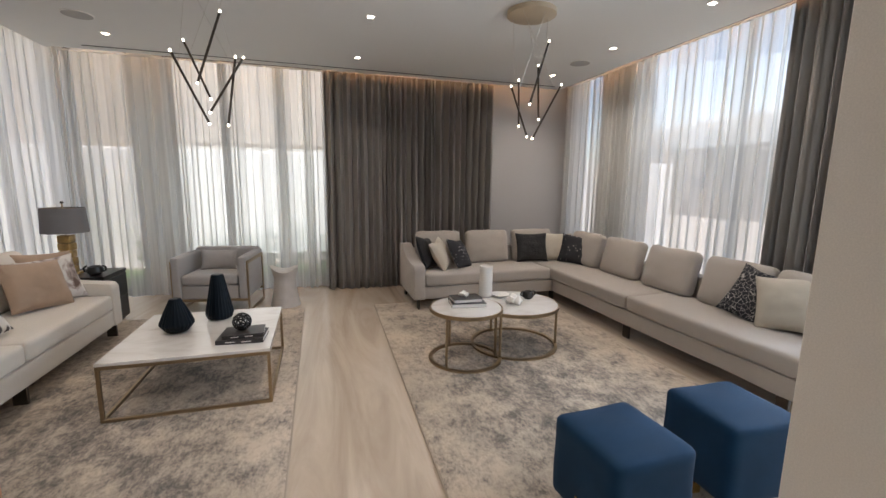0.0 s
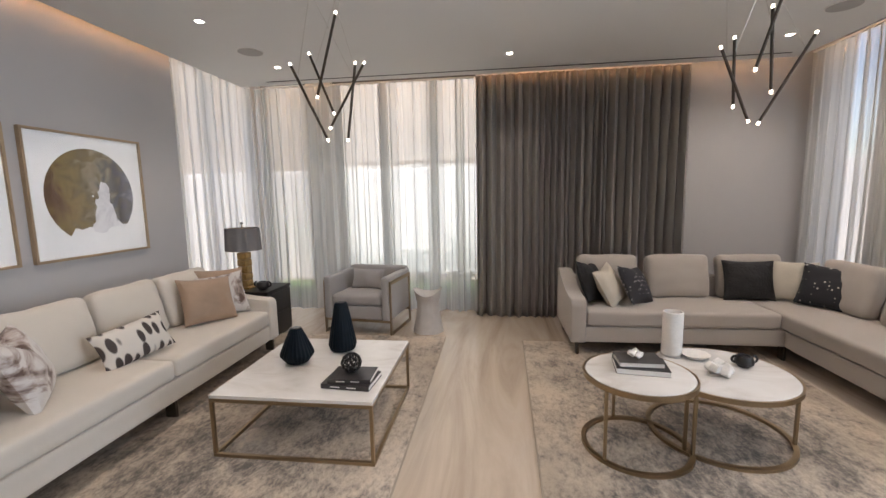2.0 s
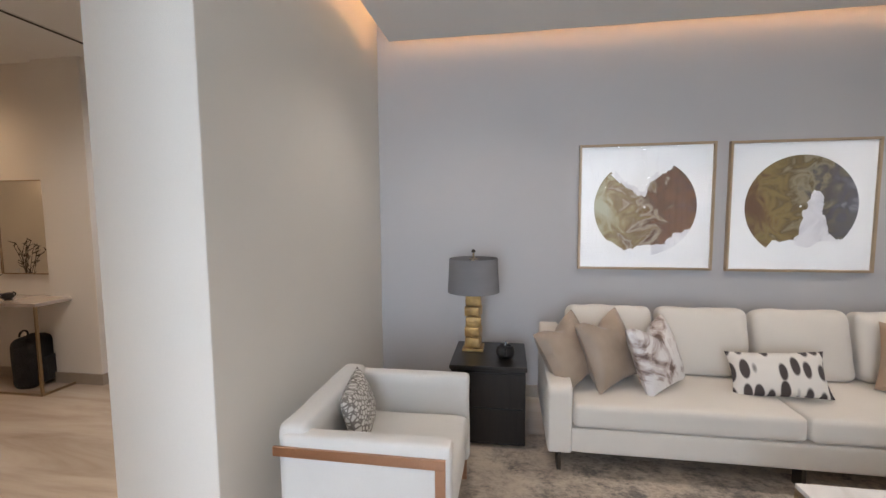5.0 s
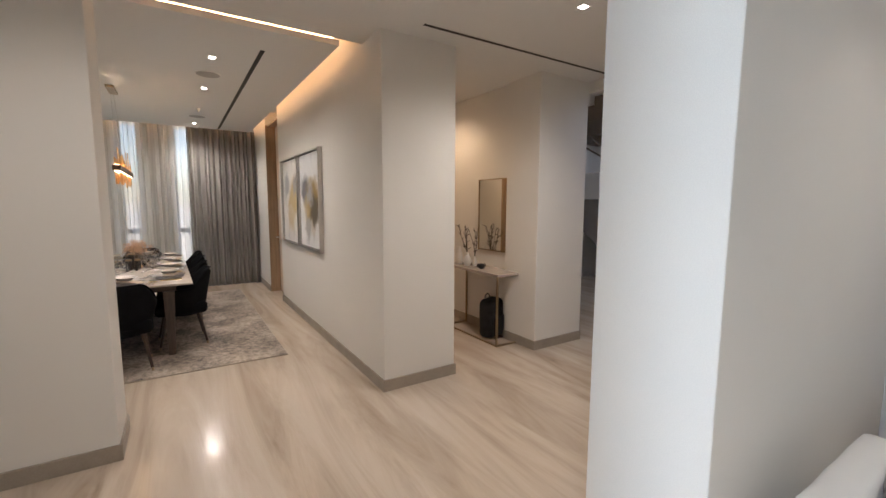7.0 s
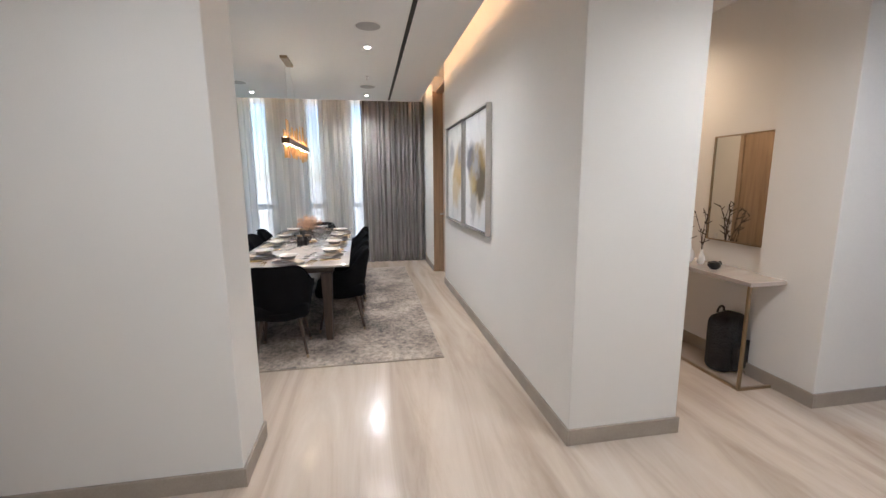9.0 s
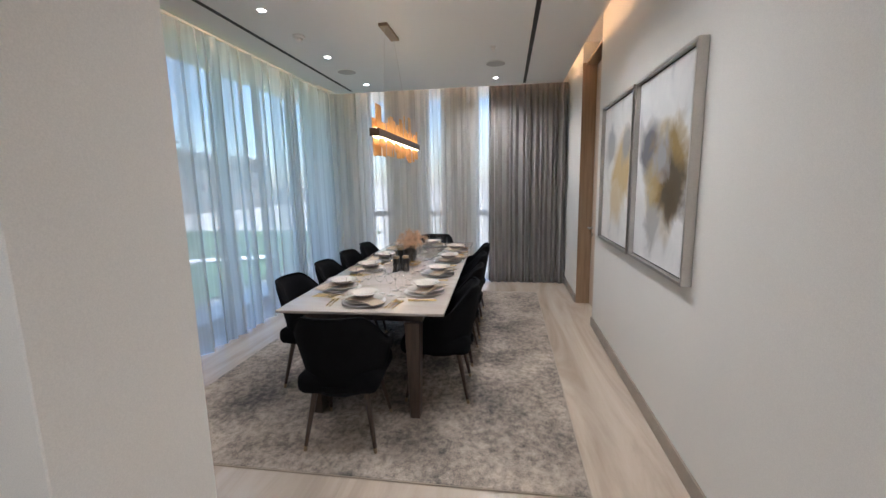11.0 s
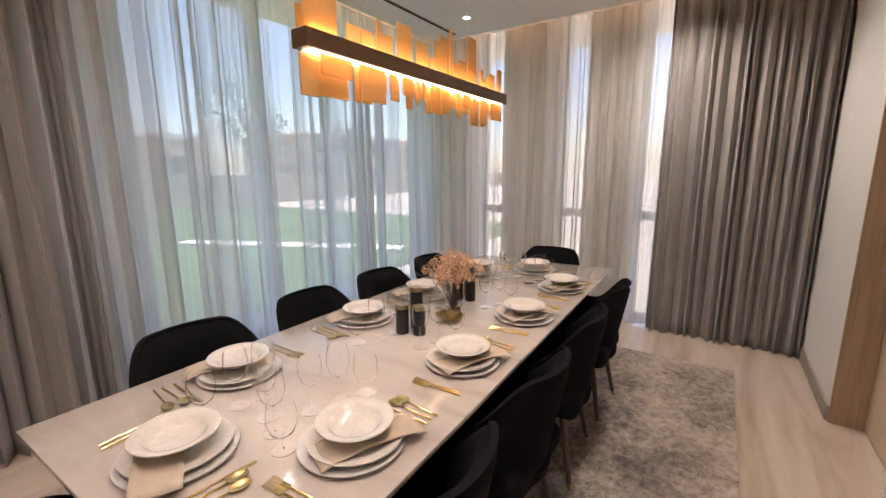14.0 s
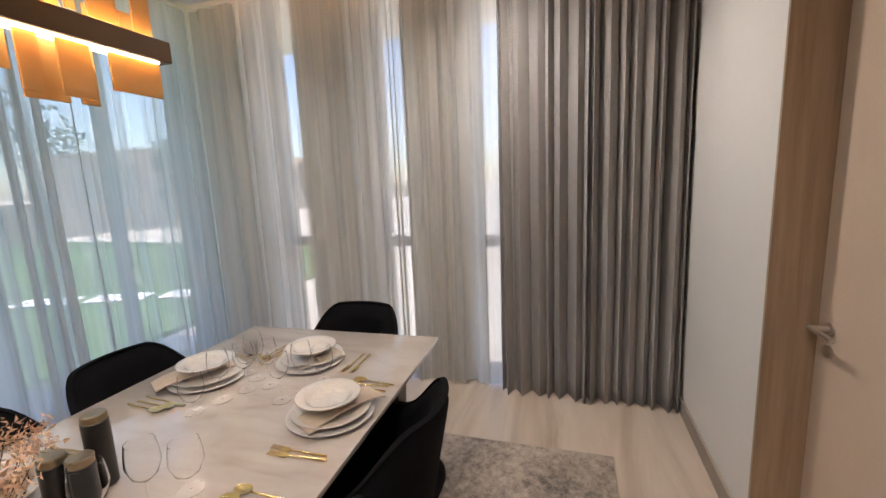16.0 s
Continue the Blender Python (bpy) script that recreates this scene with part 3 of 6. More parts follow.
def window(name, x0, x1, y0, y1, z0, z1, bars, label, transoms=(), fw=0.055, tw=0.0):
    """A glazed opening in a wall along x (y0 == y1) or along y (x0 == x1), with mullions at bars."""
    ob = thing(name, (0, 0, 0), label, "window", "", "structure")
    along_x = y0 == y1
    lo, hi, c = (x0, x1, y0) if along_x else (y0, y1, x0)
    def put(a, b, za, zb, t, nm, mat):
        bm = box(a, b, c - t, c + t, za, zb, 0.002 if nm != "pane" else 0, 1) if along_x else box(c - t, c + t, a, b, za, zb, 0.002 if nm != "pane" else 0, 1)
        return part(nm, bm, mat, ob)
    put(lo, hi, z0, z0 + fw, 0.03, "window_frame", "frame_alu")
    put(lo, hi, z1 - fw, z1, 0.03, "window_frame", "frame_alu")
    xs = [lo + fw / 2, *sorted(bars), hi - fw / 2]
    for v in xs:
        put(v - fw / 2, v + fw / 2, z0 + fw, z1 - fw, 0.028, "mullion", "frame_alu")
    for z in transoms:
        for a, b in zip(xs, xs[1:]):
            put(a + fw / 2, b - fw / 2, z - (tw or fw) / 2, z + (tw or fw) / 2, 0.026, "transom", "frame_alu")
    for a, b in zip(xs, xs[1:]):
        p = put(a + fw / 2, b - fw / 2, z0 + fw, z1 - fw, 0.004, "pane", "pane")
        p.visible_shadow = False


window("window_1", -1.63, 0.42, 6.65, 6.65, 0, TOP, (-0.95, -0.25), "tall sliding garden window behind voile", (), 0.1)
# unseen stretch of the east window, added as an opening for its lamp
window("window_10", 4.15, 4.15, 0.95, 2.1, 0, TOP, (), "unseen window stretch added to let in daylight")
window("window_2", -2.66, -1.98, 6.65, 6.65, 0, TOP, (), "tall corner window behind voile")
window("window_3", -2.79, -2.79, 5.0, 6.5, 0, TOP, (5.62,), "tall side window behind voile")
window("window_4", 4.15, 4.15, 2.1, 4.66, 0, TOP, (3.4,), "large window behind voile")
window("window_5", 4.15, 4.15, 5.42, 5.98, 0.45, TOP, (), "narrow window behind voile")
window("window_6", 3.5, 3.5, -7.69, -4.44, 0, TOP, (-5.5, -6.23, -7.03), "wide garden window with dark mullions behind voile", (), 0.095)
for k, (a, b) in enumerate(SLOTS):
    window("window_%d" % (7 + k), a, b, -7.83, -7.83, 0, TOP, (), "narrow full-height window slot", (1.05,), 0.03, 0.085)

# curtains
drape((2.72, 6.14), (0.33, 6.14), 0.004, CEIL + 0.02, 27, 0.075, 3, "drape", "dark grey-brown full-height pleated curtain", thick=0.003)
drape((0.42, 6.34), (-2.6, 6.34), 0.012, CEIL + 0.05, 22, 0.055, 5, "sheer", "white voile curtain hanging in soft pleats", "sheer_curtain", 0, 0.22)
drape((-2.63, 6.3), (-2.63, 4.94), 0.012, CEIL + 0.05, 9, 0.045, 6, "sheer", "white voile curtain at the side window", "sheer_curtain", 0, 0.26)
drape((3.93, 2.7), (3.93, 6.1), 0.012, CEIL + 0.05, 32, 0.055, 7, "sheer", "white voile curtain at the large window", "sheer_curtain", 0, 0.28)
drape((3.80, 2.28), (3.80, 2.80), 0.004, CEIL + 0.03, 8, 0.06, 8, "drape", "dark grey-brown curtain drawn to the side of the window", thick=0.003)
drape((3.10, -4.10), (3.20, -2.98), 0.007, CEIL + 0.03, 15, 0.075, 9, "drape_warm", "taupe full-height curtain drawn to the side", thick=0.003)
drape((3.08, -7.5), (3.08, -3.85), 0.012, CEIL + 0.05, 21, 0.06, 10, "sheer_clear", "fine white voile curtain before the garden window", "sheer_curtain", 0, 0.20)
drape((0.45, -7.53), (3.04, -7.53), 0.012, CEIL + 0.05, 17, 0.04, 11, "sheer_slot", "white voile curtain before narrow windows", "sheer_curtain", 0, 0.16)
drape((-0.54, -7.49), (0.575, -7.49), 0.004, CEIL + 0.03, 15, 0.07, 12, "drape_warm", "grey-taupe full-height curtain in the corner", thick=0.003)


# door in its oak-lined recess
def door():
    d = thing("door_1", (-0.72, -6.0, 0), "cream painted door in an oak-lined recess, closed", "door", "", "structure")
    part("leaf", box(-0.045, 0, -0.407, 0.41, 0.006, 2.86, 0.002, 1), "door_paint", d)
    part("jamb", box(-0.05, 0.160, -0.4265, -0.411, 0, 2.89, 0.001, 1), "oak", d, "oak veneer door lining")
    part("jamb", box(-0.05, 0.122, 0.413, 0.4255, 0, 2.89, 0.001, 1), "oak", d, "oak veneer door lining")
    part("jamb", box(-0.05, 0.122, -0.4105, 0.4125, 2.866, 2.89, 0.001, 1), "oak", d, "oak veneer door lining")
    h = part("handle", rod((0.0, -0.33, 0.97), (0.055, -0.33, 0.97), 0.011), "steel", d, "satin steel lever handle")
    part("lever", rod((0.055, -0.345, 0.97), (0.055, -0.21, 0.97), 0.009), "steel", h)
    part("rose", lathe([(0.026, 0), (0.026, 0.008)], 20, None, pose(0, -0.33, 0.97, 0, 90, 0)), "steel", h)
    part("keyhole_rose", lathe([(0.024, 0), (0.024, 0.008)], 20, None, pose(0, -0.33, 0.89, 0, 90, 0)), "steel", d)


door()


def lobby_door():
    d = thing("door_3", (-1.29, -3.17, 0), "oak veneer lobby door, closed", "door", "", "structure")
    part("leaf", box(-0.012, -0.002, -0.40, 0.40, 0.006, 2.4, 0.002, 1), "oak", d)
    part("jamb", box(-0.03, -0.001, 0.402, 0.45, 0, 2.45, 0.002, 1), "oak", d)
    part("jamb", box(-0.03, -0.001, -0.45, -0.402, 0, 2.45, 0.002, 1), "oak", d)


lobby_door()


# ---- ceiling fittings ----
def downlight():
    d = thing("downlight", (0.7, 5.33, CEIL), "small square recessed downlight, lit", "downlight", "ceiling downlights")
    part("trim_ring", box(-0.036, 0.036, -0.036, 0.036, -0.004, 0.001, 0.001, 1), "plaster", d)
    part("lamp_face", box(-0.023, 0.023, -0.023, 0.023, -0.006, -0.0042), "lamp_face", d, "glowing lamp face")
    return d


# hall pair and living rows at y 2.9, 1.65 are unseen, added for light
DL = [(0.7, 4.1), (-1.71, 5.33), (-1.71, 4.15), (3.18, 5.29), (3.19, 4.13), (3.19, 2.99), (2.2, -4.32), (2.21, -5.56), (2.22, -6.85), (0.44, -3.1), (0.445, -4.33), (0.465, -6.87), (2.2, -3.08), (-1.6, -0.6), (1.25, -0.5), (-1.71, 2.9), (0.7, 2.9), (-1.71, 1.65), (0.7, 1.65)]
DW = 15
first = downlight()
lamp_spot(0.7, 5.33, CEIL - 0.02, DW)
for x, y in DL:
    copy_thing(first, pose(x, y, CEIL))
    if -1 < y < 0:
        lamp_spot(x, y, CEIL - 0.02, DW * (1.6 if x > 0 else 3.0), size=155)
    elif y > 0:
        lamp_spot(x, y, CEIL - 0.02, DW * (1.7 if x > 3 else 1.0), size=150 if x > 3 else 122)
    elif x < 1.5:
        lamp_spot(x, y, CEIL - 0.02, DW * (2.4 if y < -4 else 1.4), size=155)
    else:
        lamp_spot(x, y, CEIL - 0.02, DW * (1.5 if y > -3.2 else 0.65), size=155 if y > -3.2 else 122)
# no lobby fitting is seen; this lamp is added for the warm light there
copy_thing(first, pose(-1.85, -3.2, CEIL))
lamp_spot(-1.85, -3.2, CEIL - 0.02, DW * 1.4, (1.0, 0.70, 0.42), 150)
# foyer lamps, unseen and added to brighten the stairs
for x, y in ((-5.0, -1.5), (-7.0, -1.0)):
    copy_thing(first, pose(x, y, 5.4))
    lamp_spot(x, y, 5.37, DW * 0.35)


def speaker(x, y):
    s = thing("ceiling_speaker", (x, y, CEIL), "round pale grey flush ceiling loudspeaker", "loudspeaker", "ceiling speakers")
    part("rim", lathe([(0.118, 0.0), (0.118, -0.004), (0.112, -0.006)], 40), "plaster", s)
    part("grille", lathe([(0.110, -0.0045), (0.110, -0.0075), (0.05, -0.009)], 40), "grille", s)


for x, y in ((-1.72, 4.85), (3.19, 4.71), (0.44, -3.7), (0.447, -6.2), (2.235, -6.17)):
    speaker(x, y)


def slot(x0, x1, y0, y1):
    s = thing("air_slot", ((x0 + x1) / 2, (y0 + y1) / 2, CEIL), "thin black linear air slot in the ceiling", "air vent", "ceiling air slots")
    w, h = (x1 - x0) / 2, (y1 - y0) / 2
    part("slot", box(-w, w, -h, h, -0.002, 0.003), "slot", s)
    if w > h:
        part("slot_edge", box(-w, w, h, h + 0.006, -0.004, 0.003), "plaster", s)
    else:
        part("slot_edge", box(w, w + 0.006, -h, h, -0.004, 0.003), "plaster", s)


slot(-2.13, 3.55, 5.825, 5.85)
slot(0.06, 0.10, -7.25, -2.67)
slot(2.55, 2.59, -7.2, -3.0)
slot(-3.05, -0.84, -1.45, -1.41)


def detector(x, y, r):
    s = thing("smoke_detector", (x, y, CEIL), "white round ceiling detector", "detector")
    part("base", lathe([(r, 0), (r, -0.012), (r * 0.9, -0.018)], 28), "plaster", s)
    part("head", lathe([(r * 0.62, -0.0175), (r * 0.62, -0.04), (r * 0.4, -0.05)], 28), "plaster", s)


detector(2.2, -4.91, 0.055)
detector(0.455, -5.58, 0.025)

# ---- outside ----
M["grass"] = ramp_material("lawn", [(0.3, (0.035, 0.075, 0.018)), (0.5, (0.06, 0.12, 0.03)), (0.7, (0.10, 0.16, 0.05))], 3, 8, 0.95, second=(0.3, 0.25, (1, 1, 1)))
M["paving"] = material("pale_paving", (0.48, 0.43, 0.36), 0.85, vary=0.1, scale=2)
M["render_white"] = material("white_render", (0.80, 0.79, 0.76), 0.9, vary=0.06, scale=1)
M["render_sand"] = material("sand_render", (0.42, 0.36, 0.29), 0.9, vary=0.08, scale=0.7)
M["leaf"] = ramp_material("leaves", [(0.3, (0.018, 0.04, 0.012)), (0.7, (0.05, 0.09, 0.03))], 6, 4, 0.7)
M["bark"] = ramp_material("bark", [(0.3, (0.05, 0.04, 0.03)), (0.7, (0.13, 0.10, 0.08))], 8, 6, 0.95, (4, 4, 0.6), bump=0.5)
bmg = bmesh.new()
bmesh.ops.create_grid(bmg, x_segments=2, y_segments=2, size=900)
bmesh.ops.translate(bmg, vec=(0, 0, -0.125), verts=bmg.verts)
solid("ground", bmg, "paving", "pale sandy ground around the house", "ground", "structure")
solid("lawn", box(4.6, 19.6, -15, 1.5, -0.12, -0.06), "grass", "green watered lawn of the garden", "lawn", "structure")
solid("lawn_north", box(-6, 4.2, 7.2, 8.6, -0.12, -0.06), "grass", "strip of green lawn", "lawn", "structure")
for k in range(5):
    f = k / 4
    solid("stepping_stone", box(-0.42, 0.42, -0.22, 0.22, 0, 0.03, 0.008, 1), "render_white", "pale stepping stone set in the lawn", "paving stone", group="stepping stones", m=pose(9.7 - 3.9 * f, -7.9 - 1.7 * f, -0.058, 0, 0, 23))
solid("boundary_wall_north", box(-14, 9, 9.0, 9.25, -0.12, 2.05, 0.02, 1), "render_white", "white rendered boundary wall", "boundary wall", "structure")
solid("boundary_wall_east", box(20, 20.3, -60, 40, -0.12, 1.35, 0.02, 1), "render_sand", "sand-coloured boundary wall behind the lawn", "boundary wall", "structure")


def house(x0, x1, y0, y1, h, label, floors=2, name="villa"):
    v = thing(name, ((x0 + x1) / 2, (y0 + y1) / 2, -0.12), label, "house", "villas")
    w, d = (x1 - x0) / 2, (y1 - y0) / 2
    part("wall", box(-w, w, -d, d, 0, h, 0.02, 1), "render_sand", v)
    part("roof", box(-w - 0.25, w + 0.25, -d - 0.25, d + 0.25, h, h + 0.3, 0.02, 1), "render_white", v, "white flat roof edge")
    for f in range(floors):
        z = h / floors * f + 0.9
        n = max(2, int(2 * d // 2.6))
        for i in range(n):
            y = -d + (i + 0.5) * 2 * d / n
            wdw = part("window", box(-w - 0.05, -w + 0.1, y - 0.55, y + 0.55, z, z + 1.5, 0.01, 1), "frame_alu", v)
            part("pane", box(-w - 0.062, -w - 0.052, y - 0.48, y + 0.48, z + 0.07, z + 1.43), "black_gloss", wdw)
    return v


house(-16, 9, 14, 24, 8.5, "pale sand-coloured villa behind the north boundary wall")
house(24, 33, -15.5, -3, 3.3, "low sand-coloured villa beyond the boundary wall", 1)
house(45, 60, -75, -40, 6.5, "far sand-coloured two-storey villa")
house(30, 42, 12, 34, 6.6, "sand-coloured two-storey villa across the road")


def tree(x, y, h, seed, label="slender garden tree with an airy dark crown"):
    rnd = random.Random(seed)
    t = thing("tree", (x, y, -0.12), label, "tree", "garden trees")
    bm = bmesh.new()
    rod((0, 0, 0), (0.1, 0.05, h * 0.55), 0.11, 8, bm, 0.06)
    tips = []
    for k in range(9):
        a = rnd.uniform(0, 6.28)
        z = h * rnd.uniform(0.4, 0.6)
        e = Vector((math.cos(a) * h * rnd.uniform(0.12, 0.26), math.sin(a) * h * rnd.uniform(0.12, 0.26), z + h * rnd.uniform(0.12, 0.4)))
        rod((0.08, 0.04, z * 0.9), e, 0.045, 6, bm, 0.012)
        tips.append(e)
    part("trunk", bm, "bark", t)
    bm = bmesh.new()
    for e in tips:
        for _ in range(70):
            c = e + Vector([rnd.gauss(0, h * 0.065) for _ in range(3)])
            u, v = Vector([rnd.uniform(-1, 1) for _ in range(3)]).normalized(), Vector([rnd.uniform(-1, 1) for _ in range(3)]).normalized()
            s = rnd.uniform(0.07, 0.15)
            bm.faces.new([bm.verts.new(c + u * s), bm.verts.new(c + v * s * 0.6), bm.verts.new(c - u * s), bm.verts.new(c - v * s * 0.6)])
    part("crown", bm, "leaf", t)


tree(18.6, -15.2, 5.6, 4)
tree(18.8, -21.5, 4.6, 9)
tree(23, 19, 5, 14)


def shrub(x, y, h, seed):
    rnd = random.Random(seed)
    t = thing("shrub", (x, y, -0.07), "low green garden shrub by the boundary wall", "shrub", "shrubs")
    bm = bmesh.new()
    for k in range(8):
        rod((0, 0, 0), (rnd.uniform(-0.2, 0.2), rnd.uniform(-0.2, 0.2), h * rnd.uniform(0.5, 0.9)), 0.012, 5, bm, 0.004)
    part("stems", bm, "bark", t)
    bm = bmesh.new()
    for _ in range(260):
        c = Vector((rnd.gauss(0, 0.2), rnd.gauss(0, 0.2), abs(rnd.gauss(h * 0.55, h * 0.22))))
        u, v = Vector([rnd.uniform(-1, 1) for _ in range(3)]).normalized(), Vector([rnd.uniform(-1, 1) for _ in range(3)]).normalized()
        s = rnd.uniform(0.03, 0.08)
        bm.faces.new([bm.verts.new(c + u * s), bm.verts.new(c + v * s * 0.6), bm.verts.new(c - u * s), bm.verts.new(c - v * s * 0.6)])
    part("foliage", bm, "leaf", t)


for k, x in enumerate((-1.5, -0.8, -0.2, 0.4, -2.3)):
    shrub(x, 8.5, 0.55 + 0.12 * (k % 3), 30 + k)

# ---- living room ----
def rug(name, x0, x1, y0, y1, mat, label, turn=0):
    r = thing(name, ((x0 + x1) / 2, (y0 + y1) / 2, 0, 0, 0, turn), label, "rug")
    w, d = (x1 - x0) / 2, (y1 - y0) / 2
    part("woven_field", box(-w, w, -d, d, 0.001, 0.012, 0.004, 2), mat, r)
    for a, b, c, e in ((-w - 0.008, -w, -d, d), (w, w + 0.008, -d, d), (-w - 0.008, w + 0.008, -d - 0.008, -d), (-w - 0.008, w + 0.008, d, d + 0.008)):
        part("binding", box(a, b, c, e, 0.001, 0.010, 0.002, 1), "rug_edge", r)


rug("rug", -2.05, 0.02, 1.55, 5.28, "rug_pale", "cream and grey distressed rug under the marble table")
rug("rug", 0.80, 2.95, 1.45, 5.2, "rug_pale", "cream and grey distressed rug under round tables", -1.2)
rug("rug", -0.10, 2.62, -6.87, -2.99, "rug_grey", "grey-brown distressed rug under the dining table")


def coffee_table():
    t = thing("coffee_table", (-0.608, 3.577, 0.012), "square white marble coffee table on a brass frame", "coffee table")
    s = 0.489
    part("tabletop", box(-s, s, -s, s, 0.362, 0.384, 0.002, 1), "marble_white", t, "polished white marble top")
    for y in (-s + 0.01, s - 0.01):
        part("rail", box(-s, s, y - 0.01, y + 0.01, 0.340, 0.361, 0.001, 1), "brass", t)
        part("floor_rail", box(-s, s, y - 0.01, y + 0.01, 0, 0.02, 0.001, 1), "brass", t)
    for x in (-s + 0.01, s - 0.01):
        part("rail", box(x - 0.01, x + 0.01, -s + 0.02, s - 0.02, 0.340, 0.361, 0.001, 1), "brass", t)
        part("floor_rail", box(x - 0.01, x + 0.01, -s + 0.02, s - 0.02, 0, 0.02, 0.001, 1), "brass", t)
        for y in (-s + 0.01, s - 0.01):
            part("leg", box(x - 0.01, x + 0.01, y - 0.01, y + 0.01, 0.021, 0.339, 0.001, 1), "brass", t)


coffee_table()


def round_table(x, y, r, h, label):
    t = thing("round_table", (x, y, 0.012), label, "side table", "nesting round tables")
    part("tabletop", lathe([(r - 0.014, h - 0.02), (r - 0.014, h), (r - 0.018, h + 0.003)], 64), "marble_white", t, "polished white marble top")
    bm = bmesh.new()
    ring_section(bm, r - 0.013, r, h - 0.028, h + 0.001)
    part("rim", bm, "brass", t)
    bm = bmesh.new()
    ring_section(bm, r - 0.03, r, 0, 0.018)
    part("base_ring", bm, "brass", t)
    for k in range(3):
        a = radians(100 + 120 * k)
        part("leg", bar((math.cos(a) * (r - 0.015), math.sin(a) * (r - 0.015), 0.018), (math.cos(a) * (r - 0.015), math.sin(a) * (r - 0.015), h - 0.028), 0.018), "brass", t)


def ring_section(bm, r0, r1, z0, z1, n=56):
    rings = []
    for r, z in ((r0, z0), (r1, z0), (r1, z1), (r0, z1)):
        rings.append([bm.verts.new((r * math.cos(2 * math.pi * i / n), r * math.sin(2 * math.pi * i / n), z)) for i in range(n)])
    for k in range(4):
        a, b = rings[k], rings[(k + 1) % 4]
        for i in range(n):
            bm.faces.new((a[i], a[(i + 1) % n], b[(i + 1) % n], b[i]))


round_table(1.385, 3.44, 0.31, 0.455, "smaller round marble table on a brass ring base")
round_table(1.93, 3.63, 0.40, 0.40, "larger round marble table on a brass ring base")


def back_pad(w, h, t, seed):
    """A plump loose back cushion, standing on its long edge, fuller in the middle."""
    bm = soft_box(-w / 2, w / 2, -t / 2, t / 2, 0, h, 0.06, 0.0, seed, 14)
    for v in bm.verts:
        u, q = v.co.x / (w / 2), (v.co.z - h / 2) / (h / 2)
        full = max(0, 1 - u * u) * max(0, 1 - q * q)
        v.co.y *= 0.72 + 0.42 * full
        v.co.z += 0.012 * noise.noise(Vector((u * 2.2, seed * 1.7, q))) * (0.5 + 0.5 * q)
        v.co.y += 0.010 * noise.noise(Vector((u * 3, q * 3, seed * 2.3)))
    return bm


def wedge_arm(w, d, h_front, h_back, z0):
    """A sofa arm that sweeps down to the front; x is its width, y runs back."""
    bm = bmesh.new()
    pts = [(0, z0), (0, h_front - 0.05), (0.02, h_front - 0.01), (0.06, h_front)]
    for k in range(1, 9):
        f = k / 8
        pts.append((0.06 + f * (d - 0.18), h_front + (h_back - h_front) * (f ** 2.2)))
    pts += [(d, h_back), (d, z0)]
    a = [bm.verts.new((-w / 2, y, z)) for y, z in pts]
    b = [bm.verts.new((w / 2, y, z)) for y, z in pts]
    bm.faces.new(a)
    bm.faces.new(b[::-1])
    n = len(pts)
    for i in range(n):
        bm.faces.new((a[i], a[(i + 1) % n], b[(i + 1) % n], b[i]))
    bmesh.ops.bevel(bm, geom=bm.edges[:], offset=0.018, segments=3, profile=0.5, affect="EDGES")
    return bm


def sofa_left():
    """The cream sofa; x runs along it, y to its back; it faces the room."""
    L, D = 2.72, 0.86
    s = thing("sofa", (-1.63, 2.13, 0, 0, 0, 90), "long cream linen sofa with loose back cushions", "sofa")
    part("base", soft_box(0.10, L - 0.10, 0.015, D - 0.04, 0.13, 0.285, 0.02, n=8), "sofa_cream", s)
    part("backrest", soft_box(0.02, L - 0.02, D - 0.17, D, 0.13, 0.63, 0.03, n=10), "sofa_cream", s)
    part("arm", wedge_arm(0.14, D - 0.02, 0.54, 0.70, 0.13), "sofa_cream", s).location = (0.07, 0, 0)
    part("arm", wedge_arm(0.14, D - 0.02, 0.54, 0.70, 0.13), "sofa_cream", s).location = (L - 0.07, 0, 0)
    for a, b in ((0.145, L / 2 - 0.004), (L / 2 + 0.004, L - 0.145)):
        part("seat_cushion", soft_box(a, b, 0.0, D - 0.2, 0.288, 0.435, 0.035, 0.012, int(a * 9)), "sofa_cream", s)
    for x, y in ((0.07, 0.07), (L / 2, 0.07), (L - 0.07, 0.07), (0.07, D - 0.07), (L - 0.07, D - 0.07)):
        part("leg", box(x - 0.012, x + 0.012, y - 0.04, y + 0.04, 0.0, 0.129, 0.002, 1), "bronze", s, "dark metal blade leg")
    n = 4
    for k in range(n):
        c = 0.46 + k * (L - 0.92) / (n - 1)
        b = part("back_cushion", back_pad(0.565, 0.45, 0.20, 40 + k), "sofa_cream", s)
        b.matrix_basis = pose(c, D - 0.29, 0.435, -14, 0, 0)


sofa_left()


